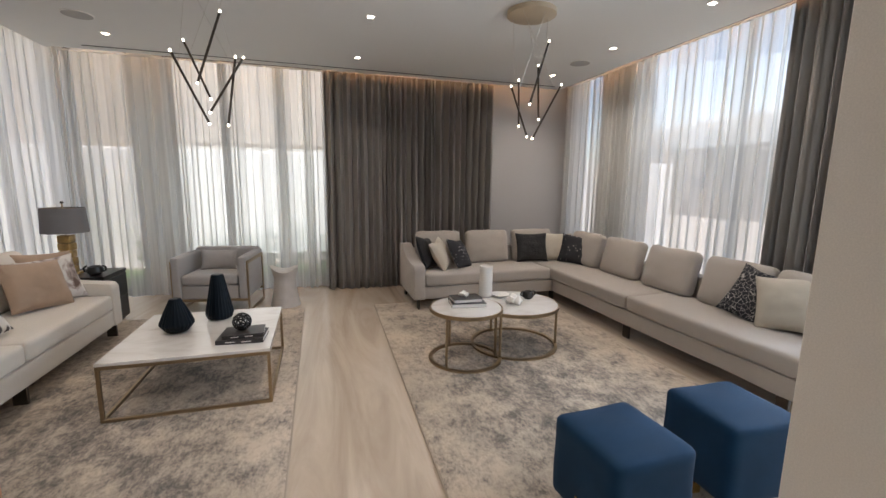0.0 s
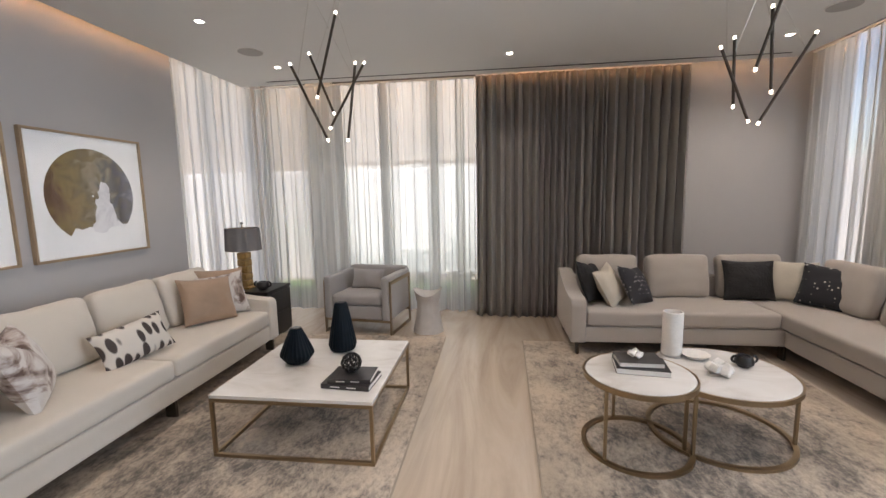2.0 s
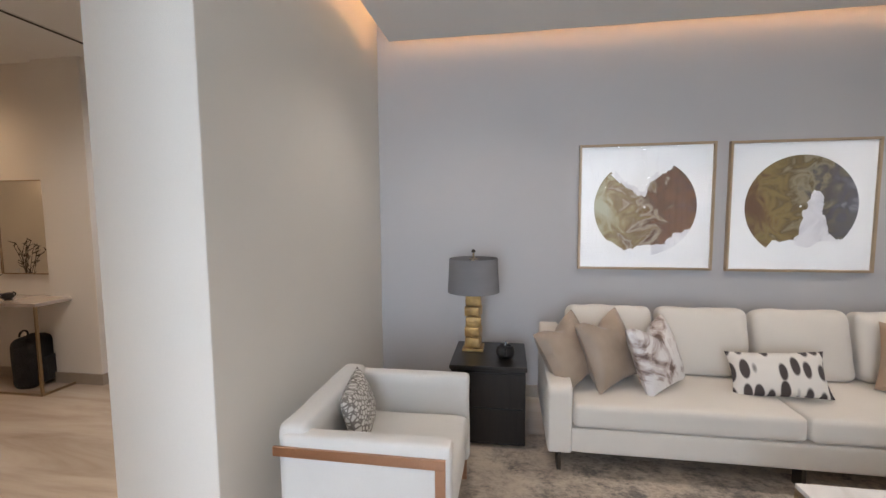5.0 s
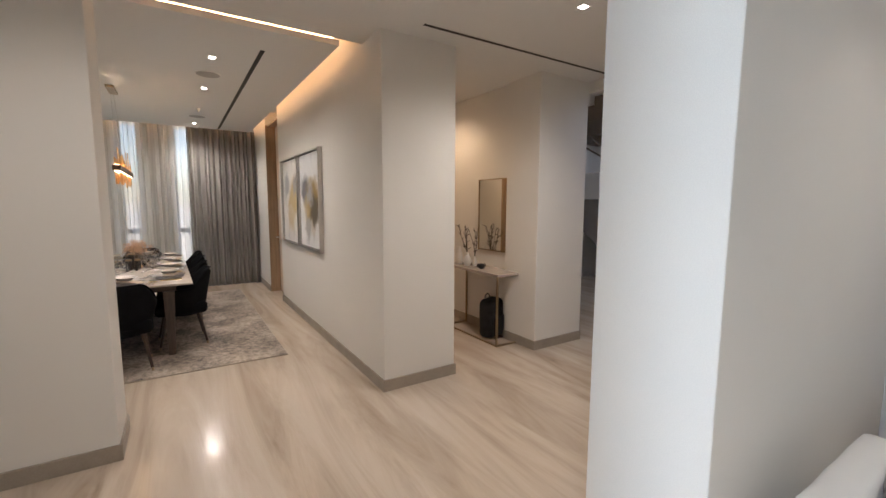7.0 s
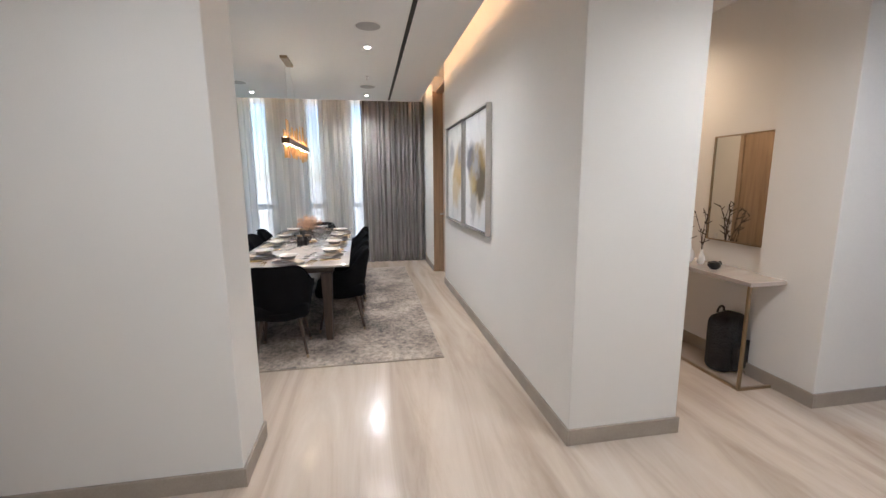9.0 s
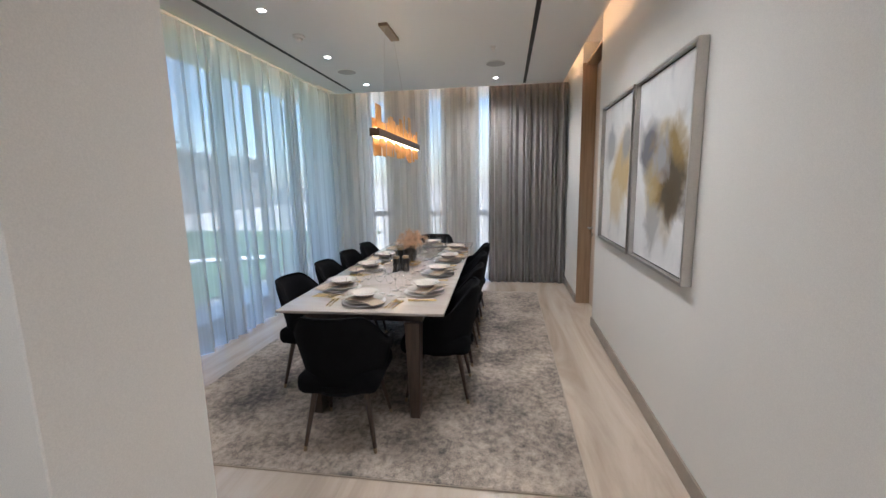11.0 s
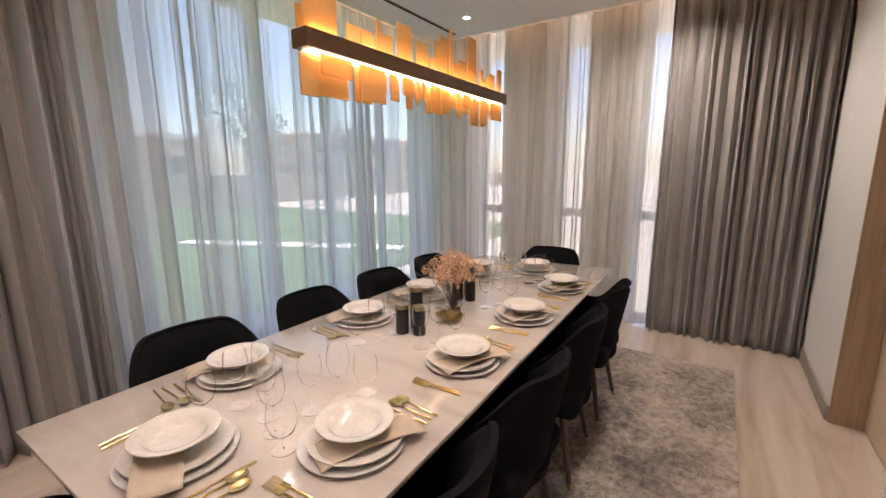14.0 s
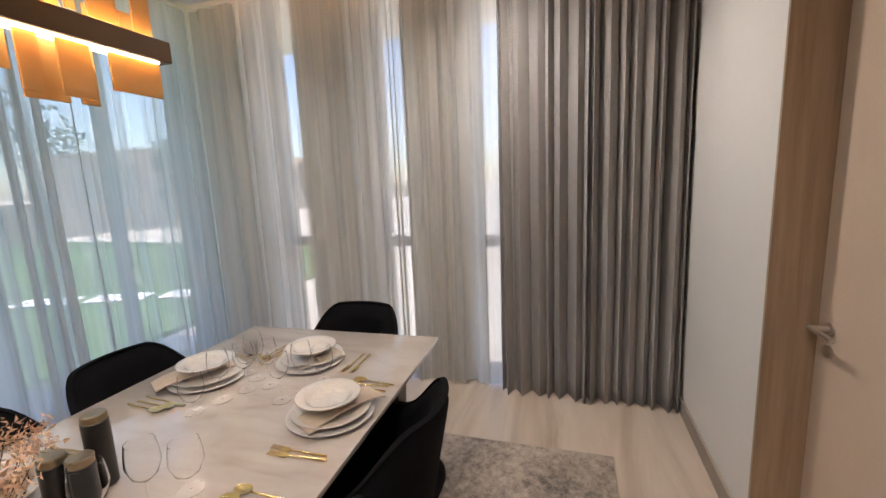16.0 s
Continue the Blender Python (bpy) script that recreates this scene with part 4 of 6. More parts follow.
def sofa_corner():
    s = thing("corner_sofa", (1.25, 4.85, 0), "large taupe linen corner sofa with loose back cushions", "sofa")
    X, Y, D = 2.62, 0.88, 0.82
    # the run along the window wall goes from the corner towards -y
    part("base", soft_box(0.08, X, 0.02, Y - 0.04, 0.13, 0.285, 0.02, n=8), "sofa_grey", s)
    part("base", soft_box(X - D + 0.02, X - 0.02, -2.9, 0.018, 0.13, 0.285, 0.02, n=8), "sofa_grey", s)
    part("backrest", soft_box(0.0, X - 0.17, Y - 0.17, Y, 0.13, 0.63, 0.03, n=10), "sofa_grey", s)
    part("backrest", soft_box(X - 0.165, X, -2.9, Y, 0.13, 0.63, 0.03, n=10), "sofa_grey", s)
    part("arm", wedge_arm(0.14, Y - 0.02, 0.54, 0.70, 0.13), "sofa_grey", s).location = (0.07, 0, 0)
    part("arm", soft_box(X - D, X, -3.04, -2.905, 0.13, 0.56, 0.02, n=8), "sofa_grey", s)
    part("seat_cushion", soft_box(0.145, X - D - 0.004, 0.0, Y - 0.2, 0.288, 0.435, 0.035, 0.012, 3), "sofa_grey", s)
    part("seat_cushion", soft_box(X - D, X - 0.19, -1.34, Y - 0.2, 0.288, 0.435, 0.035, 0.012, 5), "sofa_grey", s)
    part("seat_cushion", soft_box(X - D, X - 0.19, -2.89, -1.345, 0.288, 0.435, 0.035, 0.012, 7), "sofa_grey", s)
    for x, y in ((0.07, 0.07), (0.07, Y - 0.07), (X - D + 0.05, -1.34), (X - D + 0.05, -2.8), (X - 0.07, -2.8), (X - 0.07, Y - 0.07), (X - D + 0.05, 0.07)):
        part("leg", box(x - 0.012, x + 0.012, y - 0.04, y + 0.04, 0.0, 0.129, 0.002, 1), "bronze", s, "dark metal blade leg")
    for k, x in enumerate((0.47, 1.16, 1.85)):
        part("back_cushion", back_pad(0.60, 0.44, 0.19, 50 + k), "sofa_grey", s).matrix_basis = pose(x, Y - 0.29, 0.435, -14, 0, 0)
    for k, y in enumerate((0.12, -0.58, -1.28, -1.98, -2.6)):
        part("back_cushion", back_pad(0.59, 0.44, 0.19, 60 + k), "sofa_grey", s).matrix_basis = pose(X - 0.29, y, 0.435, -14, 0, -90)


sofa_corner()


def cushion(x, y, z, w, h, t, mat, turn, lean, label, seed, tip=0, pinch=0.0, cat="cushion"):
    c = solid("cushion", pillow(w, h, t, seed, 20, 0.08, pinch), mat, label, cat, group="scatter cushions")
    c.matrix_basis = pose(x, y, z) @ pose(0, 0, 0, 0, 0, turn) @ pose(0, 0, 0, lean, 0, 0) @ pose(0, 0, 0, 0, tip, 0)
    return c


def spotted(name, base, ink, scale, lo, hi, stretch=(1, 1, 1)):
    m = bpy.data.materials.new(name)
    m.use_nodes = True
    nt = m.node_tree
    b = nt.nodes["Principled BSDF"]
    b.inputs["Roughness"].default_value = 0.85
    tc, mp, v = nt.nodes.new("ShaderNodeTexCoord"), nt.nodes.new("ShaderNodeMapping"), nt.nodes.new("ShaderNodeTexVoronoi")
    mp.inputs["Scale"].default_value = stretch
    v.inputs["Scale"].default_value, v.inputs["Randomness"].default_value = scale, 0.35
    r = nt.nodes.new("ShaderNodeValToRGB")
    r.color_ramp.elements[0].position, r.color_ramp.elements[0].color = lo, (*ink, 1)
    r.color_ramp.elements[1].position, r.color_ramp.elements[1].color = hi, (*base, 1)
    nt.links.new(tc.outputs["Object"], mp.inputs["Vector"])
    nt.links.new(mp.outputs["Vector"], v.inputs["Vector"])
    nt.links.new(v.outputs["Distance"], r.inputs["Fac"])
    nt.links.new(r.outputs["Color"], b.inputs["Base Color"])
    return m


def net(name, base, line, scale, width):
    """Pale threads that cross in an uneven net."""
    m = material(name, base, 0.85)
    nt = m.node_tree
    b = nt.nodes["Principled BSDF"]
    tc, mp, v, r = (nt.nodes.new("ShaderNode" + k) for k in ("TexCoord", "Mapping", "TexVoronoi", "ValToRGB"))
    mp.inputs["Scale"].default_value = (1, 0.15, 1)
    v.feature = "DISTANCE_TO_EDGE"
    v.inputs["Scale"].default_value = scale
    r.color_ramp.elements[0].position, r.color_ramp.elements[0].color = width, (*line, 1)
    r.color_ramp.elements[1].position, r.color_ramp.elements[1].color = width * 1.6, (*base, 1)
    nt.links.new(tc.outputs["Object"], mp.inputs["Vector"])
    nt.links.new(mp.outputs["Vector"], v.inputs["Vector"])
    nt.links.new(v.outputs["Distance"], r.inputs["Fac"])
    nt.links.new(r.outputs["Color"], b.inputs["Base Color"])
    return m


M["leopard"] = spotted("brush_dabs", (0.66, 0.61, 0.54), (0.06, 0.045, 0.04), 13, 0.40, 0.48, (1.25, 0.2, 0.55))
M["net_line"] = net("black_line_net", (0.018, 0.018, 0.022), (0.40, 0.37, 0.35), 30, 0.022)
M["dash_weave"] = spotted("dark_dash_weave", (0.022, 0.022, 0.027), (0.36, 0.34, 0.34), 40, 0.20, 0.32, (1, 0.2, 0.6))
M["net_black"] = spotted("black_net_weave", (0.02, 0.02, 0.024), (0.50, 0.45, 0.40), 30, 0.27, 0.36, (1, 0.2, 1))
M["trellis"] = net("pale_trellis", (0.60, 0.575, 0.53), (0.20, 0.18, 0.16), 46, 0.09)
M["marbled"] = ramp_material("marbled_silk", [(0.36, (0.12, 0.07, 0.05)), (0.43, (0.42, 0.34, 0.30)), (0.50, (0.66, 0.62, 0.58)), (0.66, (0.62, 0.57, 0.53)), (0.74, (0.36, 0.28, 0.24))], 4, 4, 0.35, (1, 1, 1), 1.5, sheen=0.1)

S = 0.44
cushion(-1.90, 2.37, S + 0.02, 0.43, 0.42, 0.21, "taupe_satin", 134, -24, "taupe satin cushion slumped on the cream sofa", 1, -14, 0.13)
cushion(-1.92, 2.60, S + 0.01, 0.42, 0.45, 0.20, "taupe_satin", 130, -20, "taupe satin cushion leaning on the cream sofa", 2, -8, 0.15)
cushion(-1.90, 2.87, S, 0.38, 0.43, 0.19, "marbled", 128, -18, "marbled pink and brown silk cushion on the cream sofa", 3, -8, 0.2)
cushion(-1.86, 3.48, S, 0.50, 0.27, 0.13, "leopard", 78, -24, "cream lumbar cushion with dark brushed spots", 4, -6)
cushion(-1.92, 4.28, S, 0.48, 0.42, 0.19, "tan", 68, -24, "tan satin cushion leaning on the cream sofa", 5, 6)
cushion(-1.94, 4.52, S, 0.42, 0.40, 0.15, "marbled", 50, -20, "patterned silk cushion on the cream sofa", 6, -4)
cushion(-2.05, 4.62, S, 0.46, 0.42, 0.15, "tan", 62, -12, "tan satin cushion behind another cushion", 7, 4)
cushion(1.57, 5.20, S, 0.42, 0.42, 0.16, "black_cloth", 58, -24, "black velvet cushion on the corner sofa", 8, 10, 0.06)
cushion(1.76, 5.14, S, 0.40, 0.40, 0.16, "cream_cloth", 54, -28, "cream satin cushion on the corner sofa", 9, -8, 0.06)
cushion(1.97, 5.10, S, 0.40, 0.40, 0.15, "dash_weave", 50, -30, "black cushion with a pale dashed weave", 10, 10, 0.05)
cushion(3.02, 5.30, S, 0.46, 0.40, 0.15, "black_cloth", -6, -16, "black velvet cushion in the sofa corner", 11, 0)
cushion(3.36, 5.28, S, 0.42, 0.40, 0.15, "cream_cloth", -30, -18, "cream cushion in the sofa corner", 12, 0)
cushion(3.46, 5.0, S, 0.46, 0.40, 0.15, "net_black", -50, -20, "black cushion with a pale net pattern in the corner", 13, 4)
cushion(3.42, 2.62, S, 0.44, 0.44, 0.15, "net_line", -70, -28, "black cushion with a pale net pattern on the long sofa", 14, 16)
cushion(3.46, 2.32, S, 0.40, 0.42, 0.19, "cream_cloth", -66, -22, "cream satin cushion on the long sofa", 15, -8)


def armchair(m, mat, band, label):
    """A tub armchair; it faces -y; a metal band frames each side."""
    a = thing("armchair", m, label, "armchair", "armchairs")
    W, D, H = 0.39, 0.36, 0.68
    part("seat_base", soft_box(-W + 0.09, W - 0.09, -D + 0.02, D - 0.1, 0.17, 0.33, 0.02, n=8), mat, a)
    part("seat_cushion", soft_box(-W + 0.095, W - 0.095, -D, D - 0.14, 0.332, 0.45, 0.04, 0.015, 2), mat, a)
    part("backrest", soft_box(-W + 0.02, W - 0.02, D - 0.13, D, 0.17, H, 0.035, n=8), mat, a)
    for s in (-1, 1):
        x0, x1 = sorted((s * W, s * (W - 0.09)))
        part("arm", soft_box(x0, x1, -D, D - 0.02, 0.17, H - 0.03, 0.025, n=8), mat, a)
        x = s * (W + 0.006)
        f = part("side_frame", box(x - 0.006, x + 0.006, -D + 0.02, D - (0.06 if band == "brass" else 0.0), H - 0.115, H - 0.075, 0.001, 1), band, a, "flat metal band")
        part("post", box(x - 0.006, x + 0.006, -D + 0.02, -D + 0.06, 0.04, H - 0.116, 0.001, 1), band, f)
        part("runner", box(x - 0.006, x + 0.006, -D + 0.02, D - 0.06, 0.0, 0.038, 0.001, 1), band, f)
        if band == "brass":
            part("post", box(x - 0.006, x + 0.006, D - 0.10, D - 0.06, 0.04, H - 0.116, 0.001, 1), band, f)
    part("cross_bar", box(-W, W, -D + 0.03, -D + 0.055, 0.145, 0.169, 0.001, 1), band, a)
    part("cross_bar", box(-W, W, D - 0.09, D - 0.065, 0.145, 0.169, 0.001, 1), band, a)
    return a


armchair(pose(-0.92, 5.66, 0.0, 0, 0, -8), "chair_grey", "brass", "pale grey tub armchair on a brass frame before the window")
cushion(-0.93, 5.60, 0.455, 0.40, 0.24, 0.11, "chair_grey", -8, -18, "small grey lumbar cushion on the armchair", 20)
armchair(pose(-1.10, 1.33, 0.0, 0, 0, 180), "chair_pale", "copper", "off-white tub armchair with a copper side band")
cushion(-1.14, 1.22, 0.455, 0.42, 0.27, 0.12, "trellis", 191, -20, "lumbar cushion with a pale trellis pattern", 21)


def garden_stool():
    s = thing("garden_stool", (-0.2, 5.52, 0), "pale stone drum stool with a flared saddle top", "stool")
    bm = bmesh.new()
    n, rows = 40, 14
    rings = []
    for j in range(rows + 1):
        f = j / rows
        r = 0.172 - 0.05 * math.sin(min(1, f * 1.05) * math.pi * 0.62) + 0.035 * max(0, f - 0.72) / 0.28
        ring = []
        for i in range(n):
            a = 2 * math.pi * i / n
            z = 0.46 * f + (0.035 * math.cos(2 * a) * max(0, f - 0.8) / 0.2)
            rr = r * (1 + 0.015 * math.cos(12 * a) * math.sin(f * math.pi))
            ring.append(bm.verts.new((rr * math.cos(a), rr * math.sin(a), z)))
        rings.append(ring)
    for a, b in zip(rings, rings[1:]):
        for i in range(n):
            bm.faces.new((a[i], a[(i + 1) % n], b[(i + 1) % n], b[i]))
    bm.faces.new(rings[0][::-1])
    low = bm.verts.new((0, 0, 0.435))
    for i in range(n):
        bm.faces.new((rings[-1][i], rings[-1][(i + 1) % n], low))
    part("body", bm, "stone_stool", s)


garden_stool()


def end_table(x, y, label):
    t = thing("end_table", (x, y, 0), label, "side table", "dark end tables")
    part("body", box(-0.25, 0.25, -0.24, 0.24, 0.03, 0.52, 0.003, 1), "dark_wood", t)
    part("top", box(-0.26, 0.26, -0.25, 0.25, 0.522, 0.55, 0.003, 1), "dark_wood", t)
    part("plinth", box(-0.22, 0.22, -0.21, 0.21, 0, 0.03), "dark_wood", t)
    d = part("drawer_front", box(0.25, 0.262, -0.225, 0.225, 0.28, 0.505, 0.002, 1), "dark_wood", t)
    part("drawer_front", box(0.25, 0.262, -0.225, 0.225, 0.045, 0.27, 0.002, 1), "dark_wood", t)


end_table(-2.10, 1.77, "dark espresso wood end table beside the sofa")
end_table(-2.06, 5.22, "dark espresso wood end table by the window")


def table_lamp(x, y, label, base_mat):
    t = thing("table_lamp", (x, y, 0.55), label, "table lamp", "table lamps")
    bm = bmesh.new()
    rnd = random.Random(7)
    for k in range(5):
        box(-0.055, 0.055, -0.055, 0.055, 0.02 + k * 0.075, 0.02 + k * 0.075 + 0.0745, 0.012, 2, bm, pose(0, 0, 0, 0, 0, rnd.uniform(-14, 14)))
    part("body", bm, base_mat, t)
    part("foot", box(-0.075, 0.075, -0.075, 0.075, 0, 0.02, 0.003, 1), base_mat, t)
    part("stem", rod((0, 0, 0.394), (0, 0, 0.70), 0.007), "brass", t)
    bm = bmesh.new()
    n = 48
    rings = [[bm.verts.new((r * math.cos(2 * math.pi * i / n), r * math.sin(2 * math.pi * i / n), z)) for i in range(n)] for r, z in ((0.185, 0.42), (0.172, 0.66), (0.168, 0.66), (0.181, 0.42))]
    for k in range(4):
        for i in range(n):
            bm.faces.new((rings[k][i], rings[k][(i + 1) % n], rings[(k + 1) % 4][(i + 1) % n], rings[(k + 1) % 4][i]))
    sh = part("shade", bm, "shade_grey", t, "grey fabric drum shade")
    part("shade_ring", lathe([(0.03, 0.655), (0.03, 0.66)], 16), "brass", sh)
    part("shade_spider", bar((-0.168, 0, 0.657), (0.168, 0, 0.657), 0.006), "brass", sh)
    part("finial", lathe([(0.004, 0.70), (0.016, 0.705), (0.012, 0.72), (0.004, 0.725)], 14), "bronze", t)


table_lamp(-2.19, 1.65, "table lamp with a gold leaf base and grey drum shade", "gold_leaf")
table_lamp(-2.16, 5.18, "table lamp with a bronze base and grey drum shade", "gold_leaf")


def knot_pot(x, y, z, r, label, name="ornament"):
    t = thing(name, (x, y, z), label, "ornament")
    part("bowl", lathe([(r * 0.55, 0), (r * 0.95, r * 0.4), (r, r * 0.8), (r * 0.8, r * 1.25), (r * 0.6, r * 1.3), (r * 0.55, r * 1.1)], 24), "black_gloss", t)
    for s in (-1, 1):
        bm = bmesh.new()
        for k in range(8):
            a0, a1 = radians(-80 + 160 * k / 8), radians(-80 + 160 * (k + 1) / 8)
            rod((s * (r * 0.85 + r * 0.5 * math.cos(a0)), 0, r * 0.9 + r * 0.4 * math.sin(a0)), (s * (r * 0.85 + r * 0.5 * math.cos(a1)), 0, r * 0.9 + r * 0.4 * math.sin(a1)), r * 0.13, 8, bm)
        part("handle", bm, "black_gloss", t)


knot_pot(-2.03, 1.88, 0.55, 0.065, "black ceramic pot with looped handles on the end table")
knot_pot(-1.92, 5.10, 0.55, 0.07, "black ceramic pot with looped handles by the lamp")


def disc_zone(u, v, wob, notch):
    """Which wash covers a point of the ink disc: the dark one, the pale one or none."""
    if notch == "top":
        if u < 0.0:
            crest = 0.18 + 0.57 * (min(1, -u / 0.7) ** 1.5)
        else:
            crest = 0.18 + min(0.34, u * 3.0) + 0.75 * max(0, u - 0.15)
        if v + wob > crest:
            return "pale_wash" if v + wob < crest + 0.12 and -0.6 < u < 0.25 else ""
        if v - wob < -0.88 + 0.25 * abs(u + 0.2) or (u > 0.3 and v + 2 * wob < -0.95 + 0.9 * (u - 0.3)):
            return "pale_wash" if u > 0.15 else ""
        return "painted_disc"
    left, right = 0.10 + 1.1 * wob + 0.22 * v, 0.36 + 1.3 * wob - 0.16 * v
    if v > 0.26 + 1.6 * wob - 2.0 * (u - 0.22) ** 2:
        return "painted_disc"
    if u < left:
        return "painted_disc" if v > -0.66 + wob else ""
    if u > right and v > -0.6 + wob:
        return "painted_disc"
    return "pale_wash" if v > -0.75 + wob else ""


def artwork(x, y0, y1, z0, z1, paint, frame_mat, mount, label, face=1, circle=True, notch="top", deep=0.035):
    a = thing("framed_picture", (x, (y0 + y1) / 2, z0), label, "picture", "pictures")
    w, h, f = (y1 - y0) / 2, z1 - z0, 0.018
    for y in (-w + f / 2, w - f / 2):
        part("frame_side", box(0, face * deep, y - f / 2, y + f / 2, 0, h, 0.001, 1) if face > 0 else box(-0.035, 0, y - f / 2, y + f / 2, 0, h, 0.001, 1), frame_mat, a)
    for z in (f / 2, h - f / 2):
        part("frame_side", box(0, deep, -w + f, w - f, z - f / 2, z + f / 2, 0.001, 1), frame_mat, a)
    part("mount", box(0, 0.016, -w + f, w - f, f, h - f), mount, a)
    if circle:
        r = h * 0.385
        n, rings = 144, 46
        for name, paint_in in (("painted_disc", paint), ("pale_wash", "ink_wash")):
            bm = bmesh.new()
            lift = 0.0185 if name == "painted_disc" else 0.0178
            grid = [[bm.verts.new((lift, r * k / rings * math.cos(2 * math.pi * i / n), h / 2 + r * k / rings * math.sin(2 * math.pi * i / n))) for i in range(n)] for k in range(1, rings + 1)]
            for k in range(rings - 1):
                for i in range(n):
                    c = (grid[k][i].co + grid[k + 1][(i + 1) % n].co) / 2 - Vector((0, 0, h / 2))
                    wob = 0.16 * noise.noise(Vector((c.y * 7, c.z * 7, x * 3 + y0))) + 0.06 * noise.noise(Vector((c.y * 22, c.z * 22, 4 + y0)))
                    if disc_zone(c.y / r, c.z / r, wob, notch) == name:
                        bm.faces.new((grid[k][i], grid[k][(i + 1) % n], grid[k + 1][(i + 1) % n], grid[k + 1][i]))
            for v in [v for v in bm.verts if not v.link_faces]:
                bm.verts.remove(v)
            part(name, bm, paint_in, a)
        bm = bmesh.new()
        ring_section(bm, r - 0.0012, r, 0, 0.0006, 96)
        bmesh.ops.transform(bm, matrix=Matrix.Translation((0.0162, 0, h / 2)) @ Matrix.Rotation(radians(90), 4, "Y"), verts=bm.verts)
        part("pencil_circle", bm, "ink_wash", a)
        g = part("glazing", box(0.026, 0.029, -w + f, w - f, f, h - f), "picture_glass", a)
        g.visible_shadow = False
    else:
        c = part("canvas", box(0.017, 0.021, -w + f + 0.008, w - f - 0.008, f + 0.008, h - f - 0.008), paint, a)
        for y in (-w + f + 0.004, w - f - 0.004):
            part("shadow_gap", box(0.017, 0.020, y - 0.004, y + 0.004, f, h - f), "slot", c, "black inner edge")
        for z in (f + 0.004, h - f - 0.004):
            part("shadow_gap", box(0.017, 0.020, -w + f + 0.008, w - f - 0.008, z - 0.004, z + 0.004), "slot", c, "black inner edge")
    return a


M["ink_wash"] = ramp_material("pale_lavender_wash", [(0.3, (0.42, 0.40, 0.42)), (0.5, (0.60, 0.58, 0.58)), (0.7, (0.68, 0.67, 0.66))], 5, 7, 0.7, (1, 1, 1), 0.8)
M["picture_glass"] = glass("picture_glass", ior=1.4)
M["mount"] = material("white_mount", (0.72, 0.71, 0.69), 0.7, vary=0.01, fine=300)


def ink(name, stops, lean, spread):
    """Washes of ink that run from one colour to the next across the picture."""
    m = bpy.data.materials.new(name)
    m.use_nodes = True
    nt = m.node_tree
    b = nt.nodes["Principled BSDF"]
    b.inputs["Roughness"].default_value = 0.7
    tc, sep, n = nt.nodes.new("ShaderNodeTexCoord"), nt.nodes.new("ShaderNodeSeparateXYZ"), nt.nodes.new("ShaderNodeTexNoise")
    n.inputs["Scale"].default_value, n.inputs["Detail"].default_value, n.inputs["Distortion"].default_value = 6.0, 11, 1.6
    nt.links.new(tc.outputs["Object"], n.inputs["Vector"])
    nt.links.new(tc.outputs["Object"], sep.inputs[0])
    a, c = nt.nodes.new("ShaderNodeMath"), nt.nodes.new("ShaderNodeMath")
    a.operation = c.operation = "MULTIPLY_ADD"
    a.inputs[1].default_value, a.inputs[2].default_value = lean, 0.5 - spread / 2
    nt.links.new(sep.outputs["Y"], a.inputs[0])
    c.inputs[1].default_value = spread
    nt.links.new(n.outputs["Fac"], c.inputs[0])
    nt.links.new(a.outputs[0], c.inputs[2])
    r = nt.nodes.new("ShaderNodeValToRGB")
    for i, (p, col) in enumerate(stops):
        e = r.color_ramp.elements[i] if i < 2 else r.color_ramp.elements.new(p)
        e.position, e.color = p, (*col, 1)
    nt.links.new(c.outputs[0], r.inputs["Fac"])
    nt.links.new(r.outputs["Color"], b.inputs["Base Color"])
    return m


M["ink_a"] = ink("ochre_and_umber_ink", [(0.12, (0.36, 0.34, 0.24)), (0.30, (0.25, 0.20, 0.10)), (0.43, (0.15, 0.09, 0.035)), (0.50, (0.32, 0.27, 0.21)), (0.58, (0.09, 0.045, 0.022)), (0.70, (0.17, 0.085, 0.045)), (0.82, (0.09, 0.045, 0.03)), (0.95, (0.34, 0.26, 0.26))], 0.75, 1.1)
M["ink_b"] = ink("ochre_and_slate_ink", [(0.14, (0.10, 0.05, 0.025)), (0.34, (0.20, 0.14, 0.05)), (0.46, (0.11, 0.075, 0.03)), (0.56, (0.24, 0.20, 0.13)), (0.66, (0.10, 0.085, 0.07)), (0.78, (0.07, 0.065, 0.08)), (0.92, (0.24, 0.23, 0.25))], 0.85, 0.95)
artwork(-2.68, 2.44, 3.42, 1.085, 2.052, "ink_a", "picture_frame", "mount", "square framed picture of a brown ink disc")
artwork(-2.68, 3.515, 4.49, 1.082, 2.048, "ink_b", "picture_frame", "mount", "square framed picture of an ochre and slate ink disc", notch="low")


